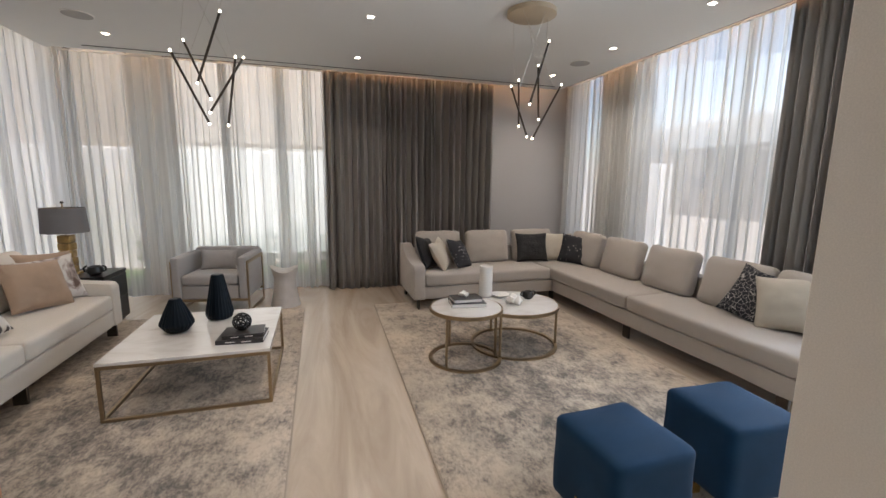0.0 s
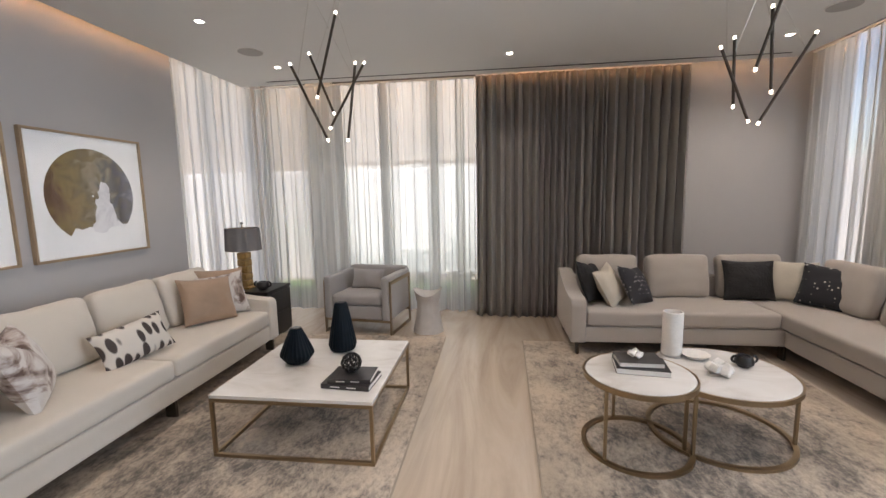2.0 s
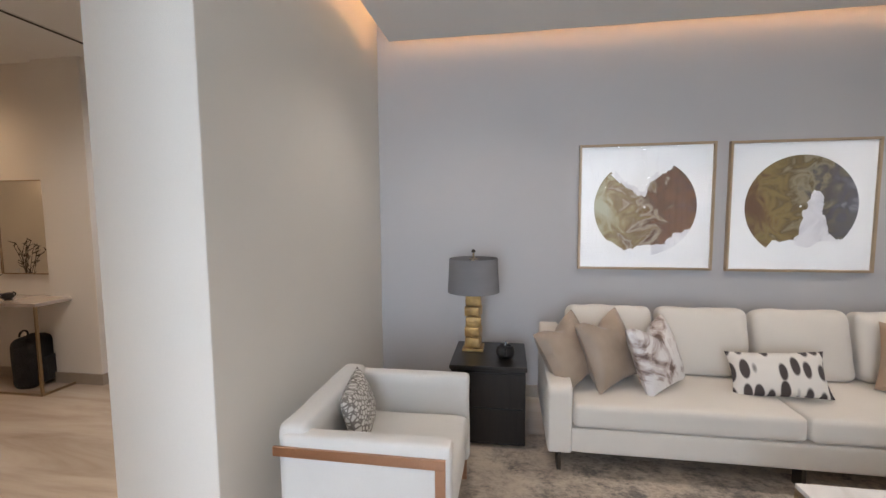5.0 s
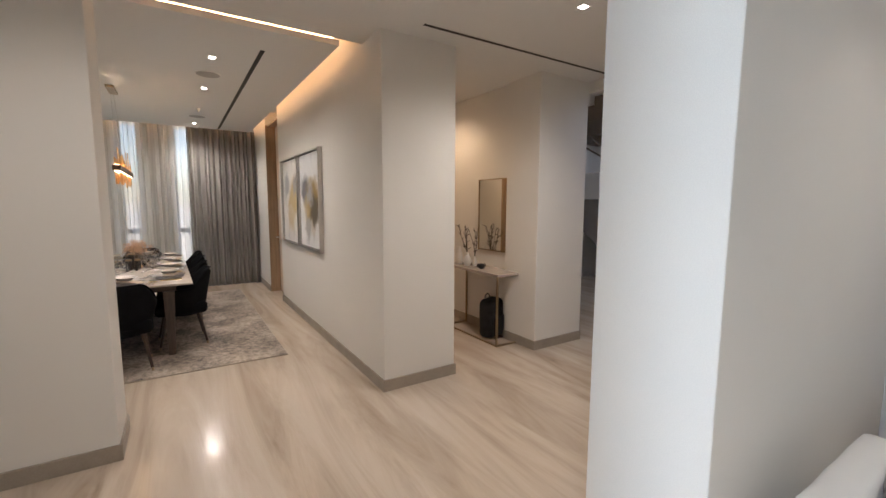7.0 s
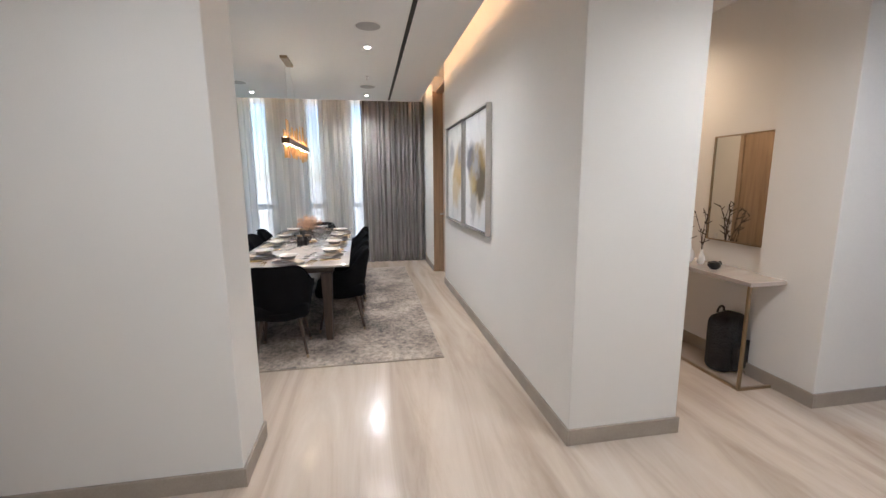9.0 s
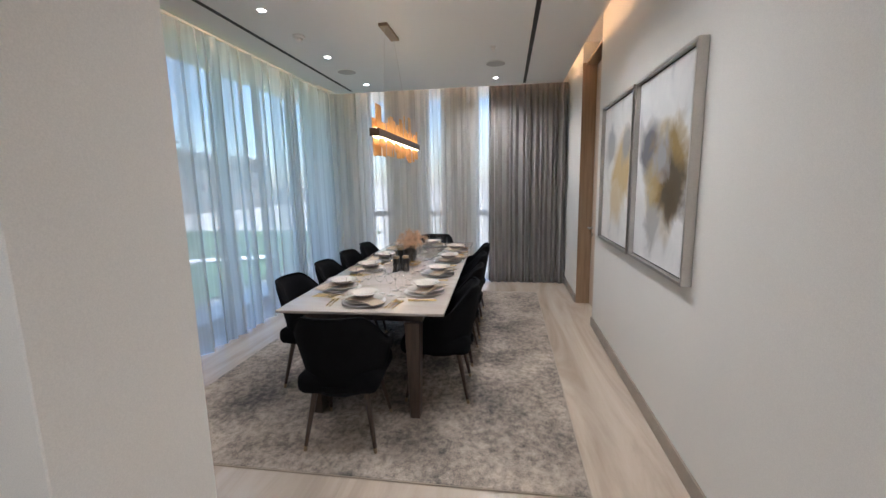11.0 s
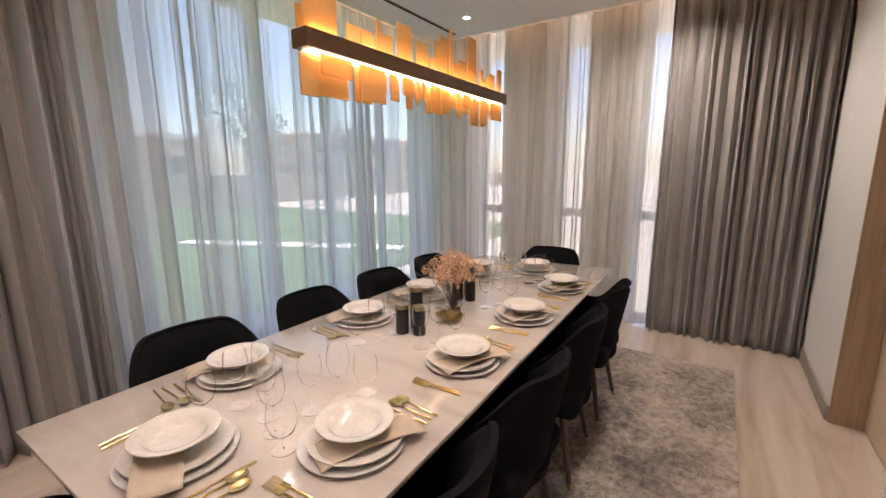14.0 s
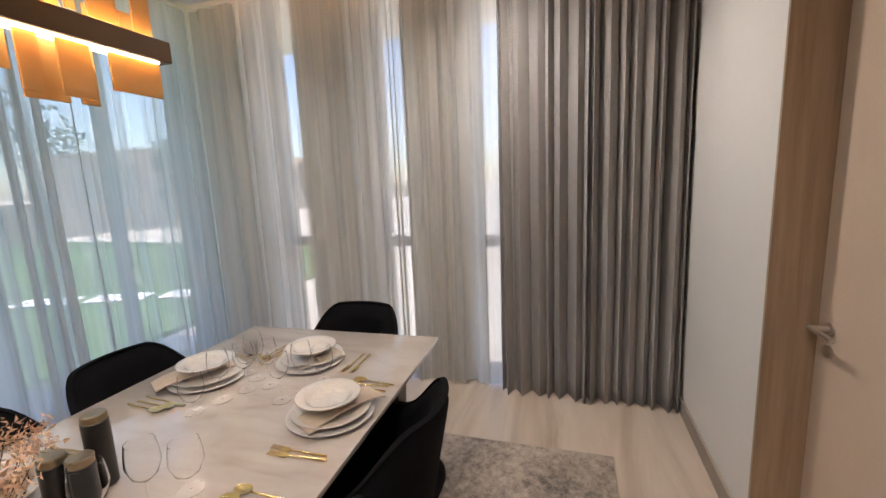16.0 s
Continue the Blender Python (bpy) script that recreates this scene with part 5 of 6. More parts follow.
def blot(name, ground, blots):
    """A pale painted ground with soft-edged masses of colour: (y, z, radius, colour)."""
    m = bpy.data.materials.new(name)
    m.use_nodes = True
    nt = m.node_tree
    b = nt.nodes["Principled BSDF"]
    b.inputs["Roughness"].default_value = 0.55
    tc, n = nt.nodes.new("ShaderNodeTexCoord"), nt.nodes.new("ShaderNodeTexNoise")
    n.inputs["Scale"].default_value, n.inputs["Detail"].default_value, n.inputs["Distortion"].default_value = 3.5, 9, 1.0
    nt.links.new(tc.outputs["Object"], n.inputs["Vector"])
    g = nt.nodes.new("ShaderNodeValToRGB")
    for i, (p, col) in enumerate(ground):
        e = g.color_ramp.elements[i] if i < 2 else g.color_ramp.elements.new(p)
        e.position, e.color = p, (*col, 1)
    nt.links.new(n.outputs["Fac"], g.inputs["Fac"])
    last = g.outputs["Color"]
    for k, (y, z, r, col) in enumerate(blots):
        d, add, rg, mix = nt.nodes.new("ShaderNodeVectorMath"), nt.nodes.new("ShaderNodeMath"), nt.nodes.new("ShaderNodeMapRange"), nt.nodes.new("ShaderNodeMix")
        d.operation = "DISTANCE"
        d.inputs[1].default_value = (0.02, y, z)
        nt.links.new(tc.outputs["Object"], d.inputs[0])
        n2 = nt.nodes.new("ShaderNodeTexNoise")
        n2.inputs["Scale"].default_value, n2.inputs["Detail"].default_value, n2.inputs["Distortion"].default_value = 2.4 + 0.6 * k, 6, 0.7
        nt.links.new(tc.outputs["Object"], n2.inputs["Vector"])
        add.operation = "MULTIPLY_ADD"
        add.inputs[1].default_value = r * 2.6
        nt.links.new(n2.outputs["Fac"], add.inputs[0])
        nt.links.new(d.outputs["Value"], add.inputs[2])
        rg.inputs["From Min"].default_value, rg.inputs["From Max"].default_value = r * 1.85, r * 2.5
        rg.inputs["To Min"].default_value, rg.inputs["To Max"].default_value = 0.95, 0
        nt.links.new(add.outputs[0], rg.inputs["Value"])
        mix.data_type = "RGBA"
        nt.links.new(rg.outputs["Result"], mix.inputs["Factor"])
        nt.links.new(last, mix.inputs["A"])
        mix.inputs["B"].default_value = (*col, 1)
        last = mix.outputs["Result"]
    nt.links.new(last, b.inputs["Base Color"])
    return m


M["abstract_a"] = blot("grey_and_gold_abstract", [(0.3, (0.48, 0.48, 0.49)), (0.45, (0.66, 0.65, 0.64)), (0.7, (0.74, 0.73, 0.71))], [(-0.20, 0.74, 0.20, (0.10, 0.10, 0.12)), (0.05, 0.52, 0.30, (0.42, 0.32, 0.15)), (0.14, 0.60, 0.26, (0.26, 0.17, 0.04)), (0.20, 0.46, 0.20, (0.07, 0.05, 0.025)), (0.02, 0.68, 0.14, (0.30, 0.30, 0.32)), (-0.10, 0.26, 0.16, (0.36, 0.35, 0.34))])
M["abstract_b"] = blot("pale_gold_abstract", [(0.3, (0.50, 0.50, 0.49)), (0.45, (0.66, 0.64, 0.60)), (0.7, (0.74, 0.72, 0.69))], [(0.18, 0.62, 0.26, (0.50, 0.37, 0.17)), (0.02, 0.35, 0.17, (0.56, 0.45, 0.28)), (-0.2, 0.85, 0.16, (0.34, 0.34, 0.35)), (0.25, 0.80, 0.14, (0.30, 0.29, 0.28))])
artwork(-0.593, -4.20, -3.265, 1.005, 2.182, "abstract_a", "steel", "mount", "framed grey and gold abstract painting", circle=False, deep=0.05)
artwork(-0.593, -5.21, -4.25, 1.0, 2.185, "abstract_b", "steel", "mount", "framed pale gold abstract painting", circle=False, deep=0.05)


def velvet_stool(x, y, turn, label):
    s = thing("velvet_stool", (x, y, 0.012, 0, 0, turn), label, "stool", "blue velvet stools")
    part("seat", soft_box(-0.205, 0.205, -0.205, 0.205, 0.06, 0.445, 0.035, 0.012, 4), "blue", s)
    for sx in (-1, 1):
        part("leg", box(sx * 0.207 - 0.004, sx * 0.207 + 0.004, -0.015, 0.015, 0.0, 0.17, 0.001, 1), "gold", s, "slim brass leg")
        part("foot_bar", box(sx * 0.17 - 0.02, sx * 0.17 + 0.02, -0.02, 0.02, 0.0, 0.06, 0.001, 1), "gold", s)


velvet_stool(1.435, 1.60, 2, "cube stool in royal blue velvet on the rug")
velvet_stool(2.11, 1.65, -3, "cube stool in royal blue velvet beside another")


def pendant(rods, canopy, label):
    cx, cy = canopy
    p = thing("pendant_lamp", (cx, cy, CEIL), label, "pendant lamp", "stick pendants")
    o = Vector((cx, cy, CEIL))
    part("canopy", lathe([(0.20, 0), (0.20, -0.035), (0.19, -0.04)], 48), "canopy", p, "flat brass ceiling plate")
    for k, (a, b) in enumerate(rods):
        a, b = Vector(a) - o, Vector(b) - o
        d = (b - a).normalized()
        r = part("rod", rod(a + d * 0.017, b - d * 0.017, 0.0082, 12), "bronze", p, "dark bronze tube")
        part("lit_tip", rod(a, a + d * 0.016, 0.0072, 10), "led_tip", r, "glowing acrylic tip")
        part("lit_tip", rod(b - d * 0.016, b, 0.0072, 10), "led_tip", r, "glowing acrylic tip")
        ang = 2 * math.pi * k / 5
        part("wire", rod(a + d * 0.1, (0.15 * math.cos(ang), 0.15 * math.sin(ang), -0.038), 0.0011, 5), "steel", r)


pendant([((-0.345, 3.435, 2.575), (-0.54, 3.56, 2.13)), ((-0.64, 3.70, 2.45), (-0.487, 3.70, 2.055)), ((-0.665, 3.475, 2.32), (-0.475, 3.55, 1.865)),
         ((-0.297, 3.60, 2.345), (-0.375, 3.62, 1.87)), ((-0.25, 3.64, 2.355), (-0.49, 3.62, 1.95))], (-0.46, 3.57), "pendant of crossing dark tubes with glowing tips")
pendant([((1.985, 3.33, 2.60), (1.885, 3.42, 2.12)), ((1.965, 3.45, 2.45), (2.0, 3.47, 2.015)), ((1.785, 3.57, 2.30), (1.955, 3.57, 1.885)),
         ((2.25, 3.55, 2.34), (1.99, 3.55, 1.87)), ((1.90, 3.66, 2.375), (1.895, 3.62, 1.975))], (1.95, 3.57), "pendant of crossing dark tubes with glowing tips over round tables")


# small things on the living room tables
def ribbed_vase(x, y, profile, label):
    v = thing("vase", (x, y, 0.397), label, "vase", "dark teal vases")
    part("body", lathe(profile, 96, flute=24, depth=0.06), "teal_vase", v, sharp=60)
    part("mouth", lathe([(profile[-1][0] * 0.8, profile[-1][1] + 0.0005), (profile[-1][0] * 0.75, profile[-1][1] + 0.003)], 32), "black_gloss", v)


ribbed_vase(-0.795, 3.59, [(0.055, 0), (0.075, 0.01), (0.112, 0.058), (0.113, 0.072), (0.077, 0.16), (0.042, 0.235), (0.036, 0.245)], "short dark teal ribbed vase on the marble table")
ribbed_vase(-0.565, 3.84, [(0.06, 0), (0.09, 0.012), (0.102, 0.05), (0.098, 0.08), (0.075, 0.2), (0.048, 0.345), (0.04, 0.36)], "tall dark teal ribbed vase on the marble table")


def book(x, y, z, w, d, h, turn, cover, label):
    b = thing("book", (x, y, z, 0, 0, turn), label, "book", "books")
    part("page_block", box(-w / 2 + 0.004, w / 2 - 0.004, -d / 2 + 0.001, d / 2 - 0.004, 0.003, h - 0.003), "paper", b)
    part("cover", box(-w / 2, w / 2, -d / 2, d / 2, 0, 0.0029, 0.0008, 1), cover, b)
    part("cover", box(-w / 2, w / 2, -d / 2, d / 2, h - 0.0029, h, 0.0008, 1), cover, b)
    part("spine", box(-w / 2, w / 2, -d / 2 - 0.003, -d / 2 + 0.0005, 0, h, 0.0008, 1), cover, b)
    for k in range(2):
        part("lettering", box(-w * 0.3 + k * w * 0.34, -w * 0.3 + k * w * 0.34 + w * 0.2, -d / 2 - 0.0036, -d / 2 - 0.003, h * 0.38, h * 0.6), "paper", b)


book(-0.315, 3.325, 0.397, 0.30, 0.22, 0.03, -4, "book_dark", "large dark hardback book lying on the marble table")
book(-0.305, 3.33, 0.4272, 0.26, 0.19, 0.026, 2, "book_dark", "dark hardback book lying on another book")


def lattice_ball(x, y, z, r):
    t = thing("lattice_ball", (x, y, z), "openwork brown metal ball on the books", "ornament")
    bm = bmesh.new()
    bmesh.ops.create_icosphere(bm, subdivisions=2, radius=r)
    bmesh.ops.translate(bm, vec=(0, 0, r), verts=bm.verts)
    b = part("ball", bm, "gold_leaf", t)
    b.data.materials[0] = M["black_gloss"]
    w = b.modifiers.new("openwork", "WIREFRAME")
    w.thickness = 0.010


lattice_ball(-0.32, 3.34, 0.4535, 0.06)
book(1.41, 3.49, 0.468, 0.29, 0.21, 0.035, 172, "book_grey", "dark grey hardback book lying on the round table")
book(1.40, 3.50, 0.5035, 0.25, 0.17, 0.03, 178, "book_pale", "dark hardback book lying on another book")


def coral(x, y, z, s, label):
    t = thing("knot_ornament", (x, y, z), label, "ornament", "white knot ornaments")
    rnd = random.Random(int(x * 100))
    bm = bmesh.new()
    for k in range(5):
        a = k * 1.256
        box(-s * 0.3, s * 0.3, -s * 0.3, s * 0.3, -s * 0.3, s * 0.3, s * 0.12, 2, bm, pose(math.cos(a) * s * 0.55, math.sin(a) * s * 0.55, s * (0.42 + 0.18 * (k % 2)), rnd.uniform(0, 60), rnd.uniform(0, 60), rnd.uniform(0, 90)))
    rod((-s * 0.6, 0, s * 0.4), (s * 0.6, 0.01, s * 0.5), s * 0.2, 10, bm)
    rod((0, -s * 0.6, s * 0.4), (0, s * 0.6, s * 0.5), s * 0.2, 10, bm)
    part("body", bm, "plaster", t)


coral(1.385, 3.50, 0.534, 0.05, "small white knotted ceramic ornament on books")
coral(1.89, 3.565, 0.416, 0.085, "white knotted ceramic ornament on the round table")
knot_pot(2.10, 3.70, 0.416, 0.055, "black knotted ceramic ornament on the round table")


def candle_holder():
    t = thing("candle_holder", (1.735, 3.865, 0.416), "white ribbed cylinder candle holder on the round table", "candle holder")
    part("cylinder", lathe([(0.058, 0.012), (0.063, 0.02), (0.063, 0.30), (0.057, 0.303), (0.056, 0.26)], 48, flute=24, depth=0.015), "plaster", t, sharp=60)
    part("foot", lathe([(0.065, 0), (0.065, 0.0115)], 40), "grille", t)


candle_holder()
dish = thing("round_dish", (1.87, 3.83, 0.416), "shallow white stone dish on the round table", "dish")
part("bowl", lathe([(0.05, 0), (0.085, 0.02), (0.09, 0.028), (0.084, 0.028), (0.05, 0.012)], 40), "plaster", dish)

# ---- hall ----
def console():
    c = thing("console_table", (-2.24, -2.62, 0), "slim console table with a white marble top", "console table")
    part("tabletop", box(-0.175, 0.165, -0.42, 0.62, 0.775, 0.805, 0.002, 1), "marble", c)
    for y in (-0.40, 0.60):
        for x in (-0.16, 0.15):
            part("leg", box(x - 0.01, x + 0.01, y - 0.01, y + 0.01, 0, 0.774, 0.001, 1), "brass", c)
        part("floor_rail", box(-0.149, 0.139, y - 0.01, y + 0.01, 0.0, 0.02, 0.001, 1), "brass", c)
    part("floor_rail", box(0.14, 0.16, -0.389, 0.589, 0.0, 0.02, 0.001, 1), "brass", c)


console()


def wall_mirror():
    m = thing("wall_mirror", (-2.42, -2.42, 1.0), "rectangular wall mirror in a slim frame above the console", "mirror")
    part("glass", box(0.004, 0.018, -0.345, 0.30, 0.01, 0.85), "mirror", m)
    for a, b, c, d in ((-0.36, -0.345, 0, 0.86), (0.30, 0.315, 0, 0.86)):
        part("frame", box(0, 0.025, a, b, c, d, 0.001, 1), "brass", m)
    for c, d in ((0, 0.0095), (0.8505, 0.86)):
        part("frame", box(0, 0.025, -0.345, 0.30, c, d, 0.001, 1), "brass", m)


wall_mirror()


def branch_vase(x, y, z, h, r, label, twigs, seed):
    v = thing("vase", (x, y, z), label, "vase", "white hall vases")
    part("body", lathe([(r * 0.7, 0), (r, h * 0.2), (r * 0.95, h * 0.55), (r * 0.4, h * 0.8), (r * 0.45, h)], 28), "plaster", v)
    rnd = random.Random(seed)
    if twigs:
        bm = bmesh.new()
        for _ in range(twigs):
            p = Vector((0, 0, h * 0.9))
            d = Vector((rnd.uniform(-0.3, 0.3), rnd.uniform(-0.4, 0.4), 1)).normalized()
            for k in range(4):
                q = p + d * rnd.uniform(0.06, 0.10)
                rod(p, q, 0.003, 5, bm, 0.0022)
                e = q + Vector((rnd.uniform(-0.05, 0.05), rnd.uniform(-0.05, 0.05), 0.03))
                rod(q, e, 0.006, 5, bm, 0.002)
                p, d = q, (d + Vector((rnd.uniform(-0.25, 0.25), rnd.uniform(-0.25, 0.25), 0))).normalized()
        part("dry_branch", bm, "bark", v)


branch_vase(-2.20, -2.90, 0.805, 0.22, 0.045, "slim white vase on the console", 0, 1)
branch_vase(-2.22, -2.76, 0.805, 0.16, 0.05, "white vase with dry branches on the console", 7, 2)
branch_vase(-2.26, -2.66, 0.805, 0.12, 0.03, "small white vase with dry branches", 4, 3)
knot_pot(-2.20, -2.45, 0.805, 0.045, "small dark ring ornament on the console")


def backpack():
    b = thing("backpack", (-2.29, -2.36, 0, 0, 0, 20), "black fabric backpack standing under the console", "backpack")
    part("body", soft_box(-0.15, 0.15, -0.10, 0.10, 0.0, 0.46, 0.07, 0.02, 9), "black_cloth", b)
    part("pocket", soft_box(-0.12, 0.12, 0.085, 0.15, 0.04, 0.26, 0.03, 0.0, 3, 8), "black_cloth", b)
    bm = bmesh.new()
    for k in range(8):
        a0, a1 = math.pi * k / 8, math.pi * (k + 1) / 8
        rod((0.05 * math.cos(a0), -0.06, 0.46 + 0.045 * math.sin(a0)), (0.05 * math.cos(a1), -0.06, 0.46 + 0.045 * math.sin(a1)), 0.009, 6, bm)
    part("top_loop", bm, "black_cloth", b)
    part("strap", rod((-0.12, 0.16, 0.006), (-0.34, 0.30, 0.006), 0.006, 6), "black_cloth", b)


backpack()


def staircase():
    s = thing("staircase", (-6.9, -2.45, 0), "white foyer staircase with a grey sloping soffit", "staircase")
    w = 0.55

    def profile(name, pts, x0, x1, mat, label=""):
        bm = bmesh.new()
        a = [bm.verts.new((x0, y, z)) for y, z in pts]
        b = [bm.verts.new((x1, y, z)) for y, z in pts]
        bm.faces.new(a)
        bm.faces.new(b[::-1])
        for i in range(len(pts)):
            bm.faces.new((a[i], a[(i + 1) % len(pts)], b[(i + 1) % len(pts)], b[i]))
        part(name, bm, mat, s, label)

    profile("flight", [(-0.52, 0), (0.22, 0), (-0.92, 1.67), (-2.1, 1.67), (-2.1, 1.12)], -w, w - 0.02, "stair_taupe", "grey-taupe painted sloping soffit")
    profile("stringer", [(0.225, 0), (0.85, 0), (-0.72, 2.2), (-0.915, 2.2), (-0.915, 1.67)], w - 0.12, w, "wall_white", "white stair side")
    for k in range(9):
        part("step", box(-w, w - 0.125, 0.55 - k * 0.16, 0.72 - k * 0.16, 0.02 if k == 0 else k * 0.18, (k + 1) * 0.18, 0.003, 1), "floor", s)
    part("landing", box(-w - 0.6, w + 0.02, -2.09, -0.92, 1.675, 2.2, 0.003, 1), "wall_white", s, "white landing slab")
    part("balustrade", box(w - 0.005, w + 0.005, -2.05, 0.3, 2.205, 3.25), "glass", s, "clear glass balustrade panel")
    for lift in (0.0, 0.28):
        part("handrail", rod((w - 0.03, -2.0, 2.75 + lift), (w - 0.03, -1.05, 2.23 + lift * 0.4), 0.018, 10), "stair_brown", s, "dark brown stair rail")
    for k in range(9):
        part("upper_step", box(-w, w - 0.05, -2.05 + k * 0.25, -1.801 + k * 0.25, 2.80 + k * 0.17, 3.55 + k * 0.17, 0.003, 1), "stair_brown", s)


staircase()


def hall_door():
    d = thing("door_2", (2.20, -1.652, 0), "dark red mahogany door leaf standing open by the hall wall", "door", "", "structure")
    part("leaf", box(0, 0.92, 0, 0.045, 0.008, 2.3, 0.002, 1), "mahogany", d)
    for z0, z1 in ((0.2, 1.0), (1.12, 2.1)):
        part("panel", box(0.13, 0.79, 0.046, 0.054, z0, z1, 0.004, 1), "mahogany", d)


hall_door()


def wooden_rack():
    e = thing("wooden_rack", (2.87, -2.70, 0), "low dark mahogany rack with paired rails and turned feet", "rack")
    foot = [(0.020, 0), (0.027, 0.012), (0.027, 0.03), (0.017, 0.045), (0.024, 0.06), (0.019, 0.075)]
    for x in (0, 0.30):
        for y in (0, 0.30):
            leg = part("leg", bar((x, y, 0.076), (x, y, 0.705), 0.032), "dark_wood", e)
            part("foot", lathe(foot, 18, None, pose(x, y, 0)), "dark_wood", leg)
        for z in (0.69, 0.635, 0.405, 0.345):
            part("rail", bar((x, 0.0165, z), (x, 0.2835, z), 0.022), "dark_wood", e)
    for y in (0, 0.30):
        part("rail", bar((0.0165, y, 0.69), (0.2835, y, 0.69), 0.022), "dark_wood", e)


wooden_rack()
sock = thing("socket_plate", (3.378, -2.84, 0.41), "bronze double socket plate on the cream wall", "socket")
part("plate", box(-0.012, 0.0, -0.075, 0.075, -0.042, 0.042, 0.002, 1), "socket", sock)
for y in (-0.036, 0.036):
    part("insert", box(-0.014, -0.0125, y - 0.03, y + 0.03, -0.03, 0.03), "socket", sock)


# ---- dining room ----
def dining_table():
    t = thing("dining_table", (1.267, -5.013, 0.012, 0, 0, 1.15), "long white marble dining table on walnut legs, laid", "dining table")
    part("tabletop", box(-0.546, 0.546, -1.527, 1.527, 0.723, 0.742, 0.003, 2), "marble", t, "polished white marble top")
    part("underframe", box(-0.40, 0.40, -1.44, 1.44, 0.66, 0.7225, 0.002, 1), "leg_wood", t)
    for sx in (-1, 1):
        for sy in (-1, 1):
            bm = bmesh.new()
            x, y = sx * 0.335, sy * 1.415
            a = [bm.verts.new((x + dx * 0.032, y + dy * 0.045, 0)) for dx, dy in ((-1, -1), (1, -1), (1, 1), (-1, 1))]
            b = [bm.verts.new((x + dx * 0.05, y + dy * 0.06, 0.6598)) for dx, dy in ((-1, -1), (1, -1), (1, 1), (-1, 1))]
            bm.faces.new(a[::-1])
            bm.faces.new(b)
            for i in range(4):
                bm.faces.new((a[i], a[(i + 1) % 4], b[(i + 1) % 4], b[i]))
            bmesh.ops.bevel(bm, geom=bm.edges[:], offset=0.004, segments=1, affect="EDGES")
            part("leg", bm, "leg_wood", t, "dark walnut tapered leg")


dining_table()


def dining_chair():
    """Tub chair; it faces +y."""
    c = thing("dining_chair", (0, 0, 0.012), "black velvet tub dining chair with tapered dark legs", "chair", "chairs round the dining table")
    bm = bmesh.new()
    n, rows, span = 40, 10, 128
    shells = []
    for thick in (0.0, 0.055):
        grid = []
        for j in range(rows + 1):
            f = j / rows
            row = []
            for i in range(n + 1):
                a = radians(-span + 2 * span * i / n)
                deg = abs(math.degrees(a))
                s = min(1, max(0, (deg - 30) / 55))
                s = s * s * (3 - 2 * s)
                top = 0.825 - 0.185 * s - 0.04 * max(0, (deg - 104) / 24) ** 2
                low = 0.40
                z = low + (top - low) * f
                lean = 1 + 0.20 * (f ** 1.1) * (1 - 0.45 * s) - 0.12 * (1 - f)
                edge = math.sqrt(max(0, 1 - max(0, (f - 0.86) / 0.14) ** 2))
                rx, ry = 0.262 * lean, 0.245 * lean
                if deg > 90:
                    y = 0.245 * math.sin(radians(deg - 90)) * 1.15
                    x = math.copysign(rx, a) * (1 - 0.0012 * (deg - 90))
                else:
                    x, y = rx * math.sin(a), -ry * math.cos(a)
                nx, ny = math.sin(a), -math.cos(a)
                if deg > 90:
                    nx, ny = math.copysign(1, a), 0
                k = thick if thick == 0 else thick * max(0.12, edge)
                off = 0.0275 - (0.0275 if thick == 0 else 0)
                inset = (0.0275 * (1 - edge)) if thick == 0 else k
                row.append(bm.verts.new((x - nx * inset, y - ny * inset, z)))
            grid.append(row)
        shells.append(grid)
    o, q = shells
    for j in range(rows):
        for i in range(n):
            bm.faces.new((o[j][i], o[j][i + 1], o[j + 1][i + 1], o[j + 1][i]))
            bm.faces.new((q[j][i], q[j + 1][i], q[j + 1][i + 1], q[j][i + 1]))
    for i in range(n):
        bm.faces.new((o[rows][i], o[rows][i + 1], q[rows][i + 1], q[rows][i]))
        bm.faces.new((o[0][i + 1], o[0][i], q[0][i], q[0][i + 1]))
    for j in range(rows):
        bm.faces.new((o[j][0], o[j + 1][0], q[j + 1][0], q[j][0]))
        bm.faces.new((o[j][n], q[j][n], q[j + 1][n], o[j + 1][n]))
    part("backrest", bm, "chair_black", c, sharp=70)
    part("seat", soft_box(-0.235, 0.235, -0.215, 0.27, 0.35, 0.475, 0.05, 0.018, 2), "chair_black", c)
    part("seat_shell", lathe([(0.12, 0.315), (0.19, 0.335), (0.232, 0.38), (0.235, 0.41)], 32), "chair_black", c)
    for sx in (-1, 1):
        for y0, y1 in ((-0.13, -0.195), (0.16, 0.235)):
            a, b = Vector((sx * 0.15, y0, 0.36)), Vector((sx * 0.205, y1, 0.03))
            leg = part("leg", rod(a, b, 0.019, 12, None, 0.0115), "leg_wood", c)
            d = (b - a).normalized()
            part("leg_tip", rod(b + d * 0.0005, b + d * 0.030, 0.0116, 12, None, 0.0095), "brass", leg, "brass leg tip")
    return c


